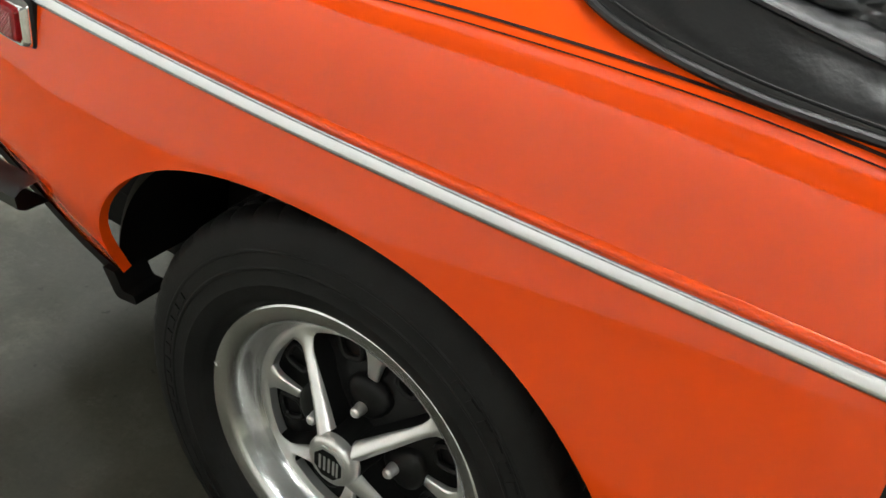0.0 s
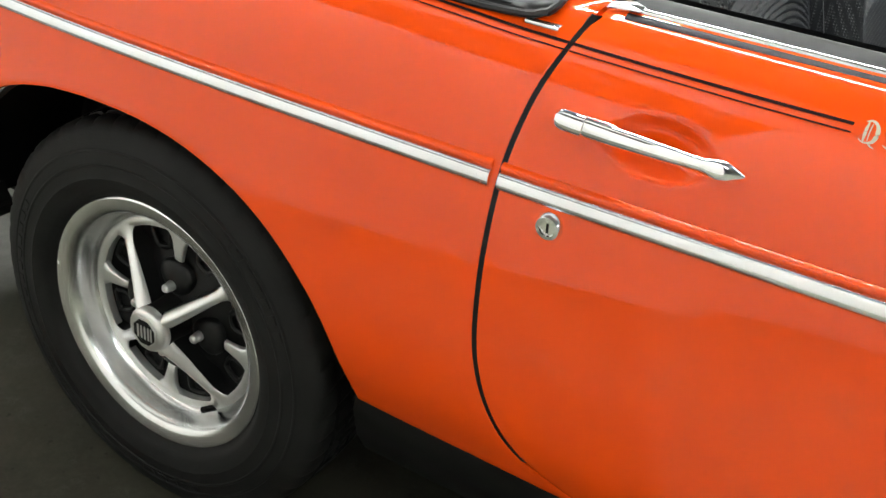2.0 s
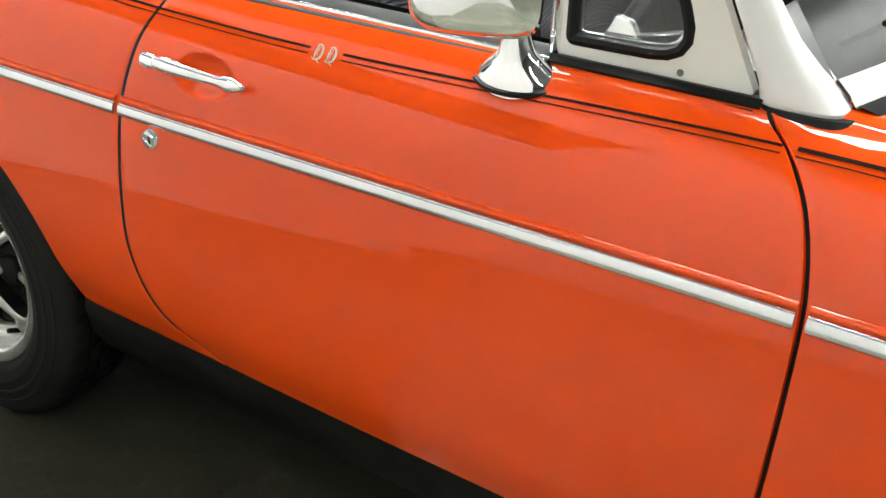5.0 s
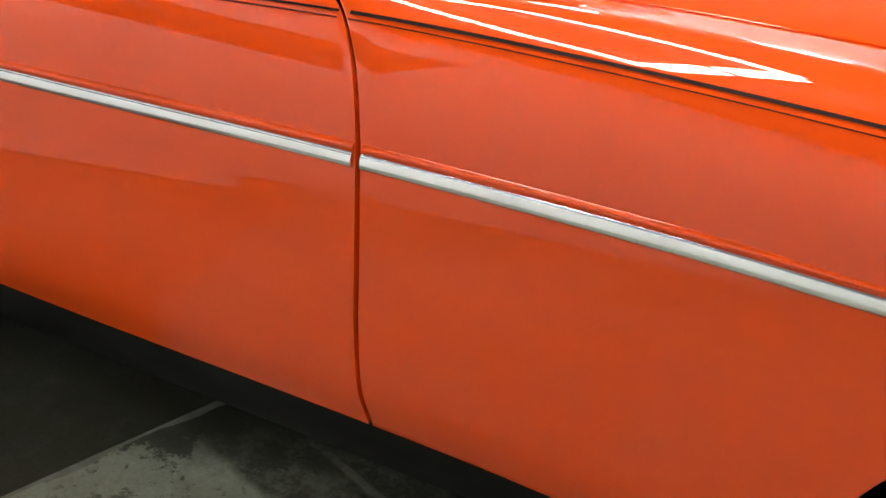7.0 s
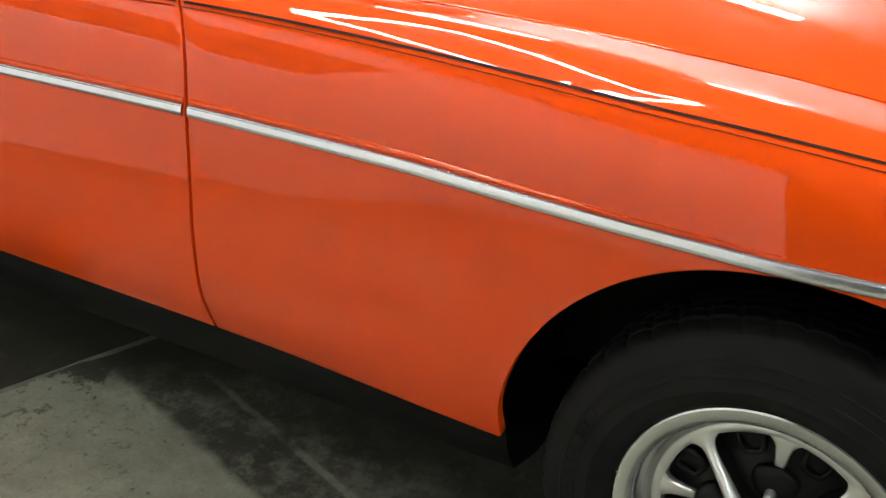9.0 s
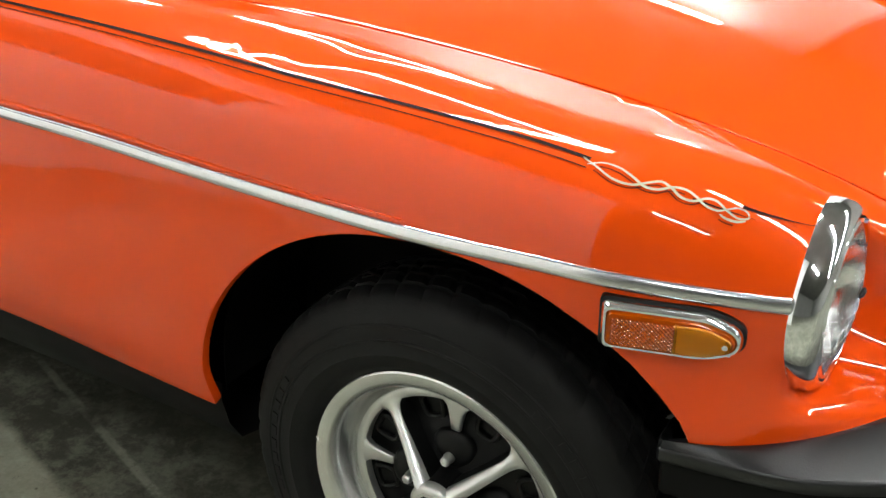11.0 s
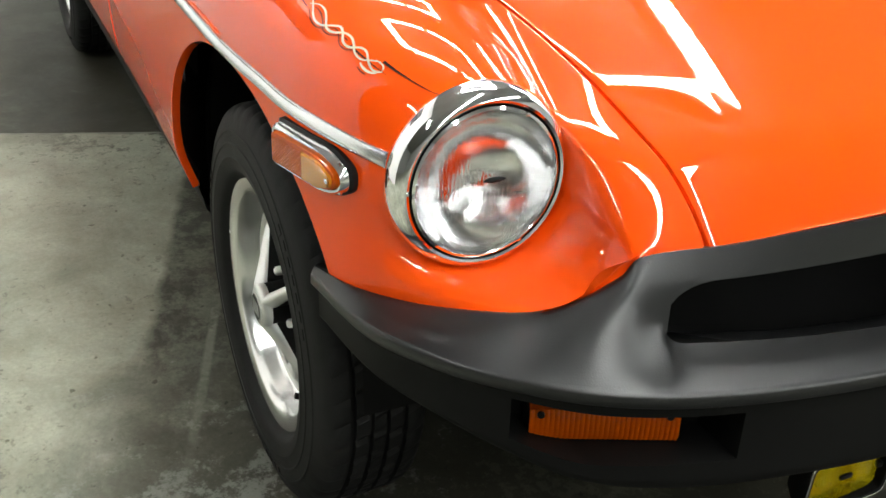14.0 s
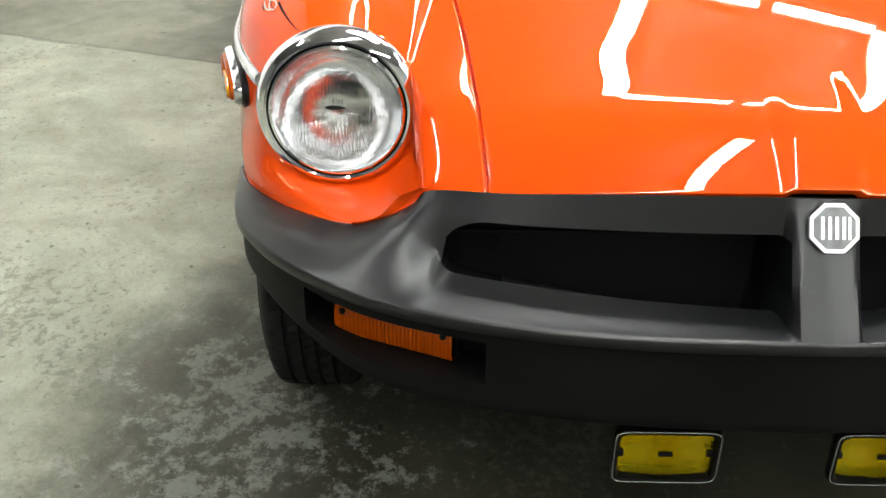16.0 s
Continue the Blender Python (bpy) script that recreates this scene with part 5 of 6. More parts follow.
def vent_window():
    # corner order: rear bottom, front bottom, front top, rear top
    outer = rounded([(1.124, 0.890), (1.339, 0.893), (1.186, 1.19), (1.124, 1.19)], [0.004, 0.006, 0.02, 0.02])
    inner = rounded([(1.136, 0.911), (1.281, 0.914), (1.170, 1.165), (1.136, 1.165)], [0.006, 0.055, 0.02, 0.02])
    v = part("vent_window", frame_plate(outer, inner, VENT_Y, VENT_Y + 0.016), CREAM, door, "cream-painted vent window frame with black rubber")
    part("rubber", tube([(x, VENT_Y + 0.003, z) for x, z in inner], 0.0072, 8, True), SEAL, v)
    pane = part("pane", prism(inner, VENT_Y + 0.007, VENT_Y + 0.011), GLASS, v, "clear glass pane", smooth=False)
    pane.visible_shadow = False
    part("inner_frame", frame_plate(rounded([(1.137, 0.911), (1.279, 0.914), (1.169, 1.164), (1.137, 1.164)], [0.006, 0.055, 0.02, 0.02]), rounded([(1.141, 0.918), (1.270, 0.921), (1.166, 1.155), (1.141, 1.155)], [0.006, 0.050, 0.02, 0.02]), VENT_Y + 0.012, VENT_Y + 0.018), BRIGHT, v)
    part("post", box(1.112, 1.124, VENT_Y - 0.003, VENT_Y + 0.015, 0.885, 1.195, 0.003), CHROME, v, "chrome post")
    part("catch", prism(rounded([(1.165, 0.918), (1.205, 0.918), (1.195, 0.936), (1.176, 0.940)], [0.003] * 4), VENT_Y + 0.018, VENT_Y + 0.030, 0.002), CHROME, v)
    part("arm", tube([(1.20, VENT_Y + 0.022, 0.922), (1.262, VENT_Y + 0.022, 0.938)], 0.0025, 6), CHROME, v)
    s = part("screw", revolve([(0.0001, -0.001), (0.0035, -0.001), (0.0045, 0.0015)], 14), DULL, v)
    s.location = (1.261, VENT_Y, 0.900)
    part("base_rubber", grid_mesh([[(x, -0.658, 0.882), (x, -0.659, 0.888), (x, -0.652, 0.8935), (x, -0.640, 0.893), (x, -0.628, 0.886)] for x in spaced(1.118, 1.350, 16)]), SEAL, v)


vent_window()


def windscreen():
    part("pillar", loft_pillar(-1), LACQUER, car, "white-painted windscreen pillar with a flared foot")
    part("pillar", loft_pillar(1), LACQUER, car)
    # lower frame, bowed forwards, glass and rubber
    def bow(y):
        return 1.425 + 0.075 * (1 - (y / 0.62) ** 2)
    ys = spaced(-0.62, 0.62, 41)
    part("screen_frame", grid_mesh([[(bow(y) + 0.004, y, 0.893), (bow(y) - 0.004, y, 0.905), (bow(y) - 0.018, y, 0.918), (bow(y) - 0.024, y, 0.914), (bow(y) - 0.012, y, 0.893)] for y in ys]), LACQUER, car, "white lower frame of the windscreen")
    part("screen_rubber", grid_mesh([[(bow(y) + 0.035, y, 0.884), (bow(y) + 0.022, y, 0.893), (bow(y) + 0.006, y, 0.897), (bow(y) + 0.002, y, 0.893)] for y in ys]), SEAL, car, "black rubber apron under the windscreen")
    g = part("windscreen", grid_mesh([[(bow(y) - 0.02 - 0.225 * t, y * (1 - 0.05 * t), 0.915 + 0.29 * t) for t in spaced(0, 1, 8)] for y in ys]), GLASS, car, "curved clear glass windscreen")
    g.visible_shadow = False
    part("top_rail", tube([(bow(y) - 0.248, y * 0.95, 1.208) for y in ys], 0.012, 8), LACQUER, car)
    part("dashboard", grid_mesh([[(1.40 + 0.06 * (1 - (y / 0.62) ** 2), y, 0.893), (1.33, y, 0.905), (1.25, y, 0.895), (1.20, y, 0.86), (1.19, y, 0.70)] for y in spaced(-0.60, 0.60, 31)]), VINYL, car, "black padded dashboard")
    wheel_rim = part("steering_wheel", tube([(1.10 + 0.06 * math.sin(t), -0.34 + 0.185 * math.cos(t), 0.80 + 0.175 * math.sin(t)) for t in spaced(0, 2 * math.pi, 41)[:-1]], 0.012, 8, True), VINYL, car, "black leather steering wheel")
    for t in (0.35, 2.79, 4.71):
        part("wheel_spoke", tube([(1.10 + 0.06 * math.sin(t), -0.34 + 0.185 * math.cos(t), 0.80 + 0.175 * math.sin(t)), (1.12, -0.34, 0.80)], 0.006, 6), BRIGHT, wheel_rim)
    for y in (-0.16, 0.10, 0.42):
        arm = part("wiper", tube([(bow(y) + 0.03, y, 0.905), (bow(y) + 0.022, y - 0.05, 0.945), (bow(y) - 0.01, y - 0.24, 0.968)], [0.004, 0.003, 0.0025], 8), SEAL, car, "black wiper arm lying on the glass")
        part("wiper_blade", tube([(bow(y - 0.1) - 0.030, y - 0.08, 0.958), (bow(y - 0.34) - 0.030, y - 0.38, 0.958)], 0.0035, 6), SEAL, arm)


def loft_pillar(side):
    """A flared foot that turns up into the slanting pillar."""
    rows = []
    for x0, x1, z, y0, y1 in ((1.343, 1.424, 0.886, -0.655, -0.598), (1.342, 1.425, 0.893, -0.658, -0.600), (1.338, 1.412, 0.908, -0.655, -0.603), (1.330, 1.392, 0.924, -0.651, -0.606), (1.318, 1.368, 0.948, -0.648, -0.612), (1.298, 1.341, 0.985, -0.645, -0.615), (1.250, 1.288, 1.07, -0.636, -0.610), (1.185, 1.215, 1.205, -0.62, -0.595)):
        row = []
        for t in spaced(0, 2 * math.pi, 29)[:-1]:
            c, s = math.cos(t), math.sin(t)
            row.append(((x0 + x1) / 2 + (x1 - x0) / 2 * math.copysign(abs(c) ** 0.6, c), ((y0 + y1) / 2 + (y1 - y0) / 2 * math.copysign(abs(s) ** 0.6, s)) * -side, z))
        rows.append(row)
    bm = grid_mesh(rows, True)
    bmesh.ops.holes_fill(bm, edges=[e for e in bm.edges if e.is_boundary], sides=0)
    return bm


windscreen()
for side in (-1, 1):
    rows = []
    for x0, x1, z, k in ((1.340, 1.444, 0.862, 1.05), (1.338, 1.444, 0.878, 1.05), (1.343, 1.436, 0.889, 0.92)):
        rows.append([((x0 + x1) / 2 + (x1 - x0) / 2 * math.copysign(abs(math.cos(t)) ** 0.6, math.cos(t)), side * (0.627 + 0.036 * k * math.copysign(abs(math.sin(t)) ** 0.6, math.sin(t))), z) for t in spaced(0, 2 * math.pi, 29)[:-1]])
    bm = grid_mesh(rows, True)
    bmesh.ops.holes_fill(bm, edges=[e for e in bm.edges if e.is_boundary], sides=0)
    part("pillar_gasket", bm, SEAL, car, "black rubber gasket under the pillar")

# scuttle between screen and bonnet, rear deck, cockpit floor
part("scuttle", grid_mesh([[(x, u * (curve_at(TOP_Y, x) + 0.002), curve_at(TOP_Z, x) + 0.022 * (1 - abs(u) ** 2.2)) for u in spaced(-1, 1, 31)] for x in spaced(1.42, 1.594, 8)]), PAINT, car)
part("rear_deck", grid_mesh([[(x, u * (curve_at(TOP_Y, x) + 0.002), curve_at(TOP_Z, x) + 0.02 * (1 - abs(u) ** 2.2)) for u in spaced(-1, 1, 31)] for x in spaced(-0.95, 0.12, 16)]), PAINT, car)
part("tail_panel", grid_mesh([[(-0.95, u * curve_at(PIN_Y, -0.95), z) for u in spaced(-1.18, 1.18, 9)] for z in (0.50, 0.66, 0.78)]), PAINT, car)
part("cockpit", grid_mesh([[(0.10, y, 0.86), (0.45, y, 0.60), (0.50, y, 0.33), (1.30, y, 0.30), (1.42, y, 0.87)] for y in spaced(-0.60, 0.60, 5)]), VINYL, car, "black carpeted cockpit")
part("engine_bay", box(1.7, 2.75, -0.37, 0.37, 0.30, 0.60), BLACK, car)
part("underbody", box(-0.85, 2.7, -0.48, 0.48, 0.235, 0.30), BLACK, car)


# ---- seats ----
def perforated():
    """Seat vinyl with rows of small punched holes."""
    m = vary(material("perforated_vinyl", (0.024, 0.026, 0.030), 0.38, 0, 0, 0.45), 9, 0.25, 0.06)
    nt = m.node_tree
    b = nt.nodes["Principled BSDF"]
    tc = nt.nodes.new("ShaderNodeTexCoord")
    dots = nt.nodes.new("ShaderNodeTexVoronoi")
    dots.inputs["Scale"].default_value, dots.inputs["Randomness"].default_value = 230.0, 0.0
    nt.links.new(tc.outputs["Object"], dots.inputs["Vector"])
    hole = nt.nodes.new("ShaderNodeMapRange")
    hole.inputs["From Min"].default_value, hole.inputs["From Max"].default_value = 0.22, 0.40
    nt.links.new(dots.outputs["Distance"], hole.inputs["Value"])
    bp = nt.nodes.new("ShaderNodeBump")
    bp.inputs["Strength"].default_value, bp.inputs["Distance"].default_value = 0.7, 0.0014
    nt.links.new(hole.outputs["Result"], bp.inputs["Height"])
    nt.links.new(bp.outputs["Normal"], b.inputs["Normal"])
    return m


PERFORATED = perforated()


def seat(y):
    s = empty("seat", "black ribbed vinyl bucket seat", "seat")
    s.parent = car
    s.location = (0.745, y * 0.9, 0.36)
    rows = []
    for z in spaced(0, 0.56, 280):
        lean = -0.26 * z
        row = []
        for u in spaced(-1, 1, 61):
            half = 0.225 * (1 - 0.18 * (z / 0.56) ** 3) * (1 - max(0, (z - 0.49) / 0.07) ** 2 * 0.25)
            zz = z + 0.05 * u * u
            inner = smooth((0.84 - abs(u)) / 0.03)
            rib = 0.0034 * abs(math.sin(zz * math.pi / 0.0085)) * inner
            # cross seams and the panel's welt
            rib -= 0.010 * math.exp(-(((zz + 0.02) % 0.115 - 0.0575) / 0.006) ** 2) * inner
            rib -= 0.012 * math.exp(-((abs(u) - 0.86) / 0.03) ** 2)
            bolster = 0.022 * smooth((abs(u) - 0.80) / 0.12) - 0.045 * smooth((abs(u) - 0.92) / 0.08)
            arc = 0.02 * math.cos(u * 1.2)
            row.append(Vector((lean + rib + bolster + arc - 0.03 * smooth((z - 0.50) / 0.06), u * half, z + 0.03 * (1 - u * u) * (z / 0.56))))
        row = [row[0] + Vector((-0.02, 0.004, 0))] + row + [row[-1] + Vector((-0.02, -0.004, 0))]
        rows.append(row)
    rows.append([p + Vector((-0.05, 0, -0.02)) for p in rows[-1]])
    rows.append([p + Vector((-0.02, 0, -0.3)) for p in rows[-1]])
    bm = grid_mesh(rows)
    bm.faces.ensure_lookup_table()
    wide = len(rows[0]) - 1
    for i, f in enumerate(bm.faces):
        f.material_index = 1 if not 5 <= i % wide < wide - 5 else 0
    back = part("backrest", bm, SEATV, s)
    back.data.materials.append(PERFORATED)
    part("cushion", box(0.0, 0.48, -0.23, 0.23, -0.06, 0.06, 0.04, 4), SEATV, s)
    for u in (-0.86, 0.86):
        part("piping", tube([(-0.26 * z + 0.008, u * 0.225 * (1 - 0.18 * (z / 0.56) ** 3), z) for z in spaced(0.0, 0.54, 24)], 0.0045, 8), SEATV, s)
    return s


seat(-0.345)
seat(0.345)


# ---- folded hood ----
def folded_hood():
    edge = spline([(-0.02, -0.30, 0.905), (0.06, -0.48, 0.900), (0.115, -0.575, 0.896), (0.165, -0.632, 0.889), (0.23, -0.668, 0.878), (0.33, -0.686, 0.868), (0.43, -0.690, 0.866), (0.515, -0.690, 0.869), (0.533, -0.684, 0.876)], 110)
    seam = spline([(-0.06, -0.22, 0.960), (0.03, -0.41, 0.958), (0.10, -0.52, 0.952), (0.16, -0.585, 0.944), (0.23, -0.628, 0.932), (0.33, -0.645, 0.918), (0.43, -0.648, 0.902), (0.51, -0.652, 0.890), (0.536, -0.655, 0.892)], 110)
    rows = []
    for i, (p, q) in enumerate(zip(edge, seam)):
        s = i / 109
        out = Vector((p.x - 0.35, p.y * 1.6, 0.25)).normalized()
        end = smooth((s - 0.78) / 0.15)
        row = [p + Vector((0, 0.012, -0.003))]
        for k in range(19):
            t = k / 18
            c = p.lerp(q, t)
            puff = 0.003 * math.sin(math.pi * t) + 0.004 * noise.noise(Vector((s * 7, t * 2.0, 0.3)))
            puff += end * (0.005 * noise.noise(Vector((s * 46, t * 3, 1.7))) + 0.006 * math.sin(s * 95 + t * 2) * 0.4)
            row.append(c + out * puff * smooth(t * 6) * smooth((1 - t) * 8))
        # over the seam the cloth rolls inwards
        inward = Vector((0.30 - q.x, -q.y, 0)).normalized()
        for k in range(1, 12):
            t = k / 11
            wave = 0.010 * noise.noise(Vector((s * 12, t * 6, 4.0))) + 0.006 * math.sin(t * 14 + s * 20)
            row.append(q + inward * (0.16 * t) + Vector((0, 0, 0.010 * math.sin(min(1, t * 3) * math.pi / 2) - 0.05 * t * t + wave * smooth(t * 4))))
        rows.append(row)
    h = part("folded_hood", grid_mesh(rows), VINYL, car, "folded black vinyl hood with creases and piping", sharp=60)
    end_edge = [edge[-1].lerp(seam[-1], t) + Vector((0.004 * math.sin(t * 3), -0.004, 0)) for t in spaced(0, 1.12, 10)]
    part("piping", tube([p + Vector((0, 0, 0.001)) for p in edge[:-1]] + end_edge, 0.0042, 8), VINYL, h)
    part("stitching", tube([p.lerp(q, 0.17) + Vector((0, -0.003, 0.003)) for p, q in zip(edge[:104], seam)], 0.0014, 6), SEAL, h)
    part("seam", tube([q + Vector((0, -0.001, 0.001)) for q in seam], 0.0026, 6), VINYL, h)

    def crumple(cx, cy, cz, rx, ry, rz, seed):
        bm = bmesh.new()
        bmesh.ops.create_icosphere(bm, subdivisions=5, radius=1)
        for v in bm.verts:
            n = v.co.copy()
            w = Vector((n.x * rx, n.y * ry, n.z * rz)) * 22 + Vector((seed, seed * 1.7, 0))
            ridge = 1 - abs(noise.noise(w)) * 2.2
            k = 1 + 0.30 * (ridge - 0.5) + 0.14 * noise.noise(w * 2.6) + 0.07 * noise.noise(w * 6.3)
            v.co = Vector((cx + n.x * rx * k, cy + n.y * ry * k, cz + n.z * rz * k))
        return bm

    for c in ((0.505, -0.636, 0.898, 0.030, 0.018, 0.015, 1.0), (0.44, -0.615, 0.900, 0.055, 0.022, 0.016, 2.3), (0.36, -0.545, 0.912, 0.11, 0.06, 0.030, 3.1), (0.22, -0.45, 0.930, 0.15, 0.07, 0.032, 4.6), (0.40, -0.36, 0.915, 0.12, 0.10, 0.040, 5.2)):
        part("fold", crumple(*c), VINYL, h, sharp=70)
    # piped end leaf with its stud
    rim = spline([(0.395, -0.594, 0.884), (0.424, -0.598, 0.898), (0.459, -0.602, 0.916), (0.491, -0.603, 0.929), (0.517, -0.603, 0.927), (0.533, -0.603, 0.913), (0.545, -0.603, 0.892), (0.549, -0.603, 0.872)], 50)
    part("end_leaf", grid_mesh([[p + Vector((0, -0.004 * math.sin(math.pi * t) - 0.003 * noise.noise(Vector((p.x * 40, t * 4, 0))), -(p.z - 0.862) * t)) for t in spaced(0, 1, 14)] for p in rim]), VINYL, h, sharp=70)
    part("piping", tube(rim, 0.0032, 8), VINYL, h)
    part("tie", tube(spline([(0.520, -0.640, 0.886), (0.531, -0.640, 0.900), (0.533, -0.625, 0.914), (0.536, -0.612, 0.918)], 14), 0.0028, 8), VINYL, h)
    part("frame_strut", tube([(0.30, -0.36, 0.965), (0.40, -0.47, 0.945), (0.49, -0.575, 0.915)], 0.004, 8), BRIGHT, h, "thin metal hood strut")
    part("hood_clip", box(0.513, 0.549, -0.696, -0.672, 0.8625, 0.8665, 0.001), BRIGHT, h, "worn pale fixing strip")
    stud = part("stud", revolve([(0.0001, -0.003), (0.0035, -0.0026), (0.0055, 0), (0.0055, 0.003)], 20), CHROME, h, "chrome press stud")
    stud.location, stud.rotation_euler = (0.520, -0.609, 0.908), (0.1, 0, 0)


folded_hood()
BRASS = vary(material("old_brass", (0.45, 0.38, 0.22), 0.4, 1.0), 40, 0.2, 0.1)
part("latch_block", box(0.549, 0.598, -0.630, -0.602, 0.866, 0.886, 0.005), BLACK, car)
bolt = part("latch_bolt", revolve([(0.0001, -0.004), (0.004, -0.0036), (0.0048, -0.0015), (0.0048, 0.0), (0.0075, 0.001), (0.0075, 0.004)], 20), BRASS, car, "metal latch bolt")
bolt.location, bolt.rotation_euler = (0.580, -0.614, 0.889), (radians(-90), 0, 0)

# ---- headlamps ----
LENS = glass("lamp_glass", (0.99, 1.0, 1.0), 0.01, 1.22)
MIRRORED = vary(material("lamp_reflector", (0.95, 0.95, 0.96), 0.10, 1.0), 60, 0.04, 0.03, 0.3, 90)


def headlamp(side):
    h = part("headlamp", revolve([(0.1045, 0.014), (0.1065, 0.004), (0.1062, -0.006), (0.1035, -0.016), (0.0985, -0.0235), (0.0935, -0.0258), (0.0905, -0.0245), (0.0900, -0.020)], 96), CHROME, car, "round headlamp with chrome rim and fluted glass")
    part("gap_ring", revolve([(0.0902, -0.0225), (0.0885, -0.0205), (0.0880, -0.0225)], 72), BLACK, h)
    part("inner_rim", revolve([(0.0882, -0.0215), (0.0874, -0.0250), (0.0845, -0.0268), (0.0822, -0.0240), (0.0812, -0.018)], 72), CHROME, h)
    # lens: shallow dome with vertical flutes inside
    rows = []
    for r in spaced(0.0005, 0.0825, 80):
        row = []
        for t in spaced(0, 2 * math.pi, 401)[:-1]:
            x, z = r * math.cos(t), r * math.sin(t)
            dome = -0.040 + 0.016 * (r / 0.0825) ** 2
            lower = smooth((0.045 - z) / 0.06)
            cell = math.floor(z / 0.016)
            wide = (0.0040, 0.0046, 0.0040, 0.0052)[cell % 4]
            flute = 0.0019 * abs(math.sin((x + 0.0017 * cell) * math.pi / wide)) * (0.6 + 0.4 * lower) * smooth((0.079 - r) / 0.006)
            flute += 0.0009 * math.sin(z * math.pi / 0.016) ** 2 * (0.3 + 0.7 * lower)
            flute += 0.0010 * math.sin(x * math.pi / 0.021) ** 2 * lower
            row.append((x, dome + flute, z))
        rows.append(row)
    lens = part("lens", grid_mesh(rows, True), LENS, h, "clear fluted glass lens", sharp=80)
    lens.visible_shadow = False
    part("reflector", revolve([(0.083, -0.018), (0.078, -0.004), (0.066, 0.016), (0.050, 0.032), (0.030, 0.043), (0.010, 0.047), (0.0002, 0.047)], 72), MIRRORED, h)
    part("bulb_shield", revolve([(0.0002, -0.006), (0.010, -0.004), (0.0125, 0.004), (0.0125, 0.018)], 24), MIRRORED, h)
    part("lens_mark", tube([(-0.013, -0.0415, 0.012), (-0.006, -0.0425, 0.0125), (0.004, -0.0425, 0.0125), (0.013, -0.0415, 0.012)], [0.001, 0.0032, 0.0032, 0.001], 8), SEAL, h)
    for k in range(3):
        t = radians(60 + 120 * k)
        b = part("aim_tab", box(-0.0025, 0.0025, -0.0285, -0.022, -0.002, 0.002, 0.0008), CHROME, h)
        b.location = (0.0855 * math.cos(t), 0, 0.0855 * math.sin(t))
    h.location = (LAMP.x + 0.001, LAMP.y if side < 0 else -LAMP.y, LAMP.z)
    h.rotation_euler = (0, 0, radians(90))
    return h


headlamp(-1)
headlamp(1)

# ---- side marker lamps ----
AMBER = glass("amber_plastic", (0.46, 0.070, 0.001), 0.10)
AMBER_PALE = glass("pale_amber_plastic", (0.52, 0.17, 0.004), 0.08)
RED = glass("red_plastic", (0.30, 0.006, 0.008), 0.12)
for m, w in ((AMBER, 0.18), (AMBER_PALE, 0.2), (RED, 0.2)):
    m.node_tree.nodes["Principled BSDF"].inputs["Transmission Weight"].default_value = w
    m.node_tree.nodes["Principled BSDF"].inputs["Specular IOR Level"].default_value = 0.25


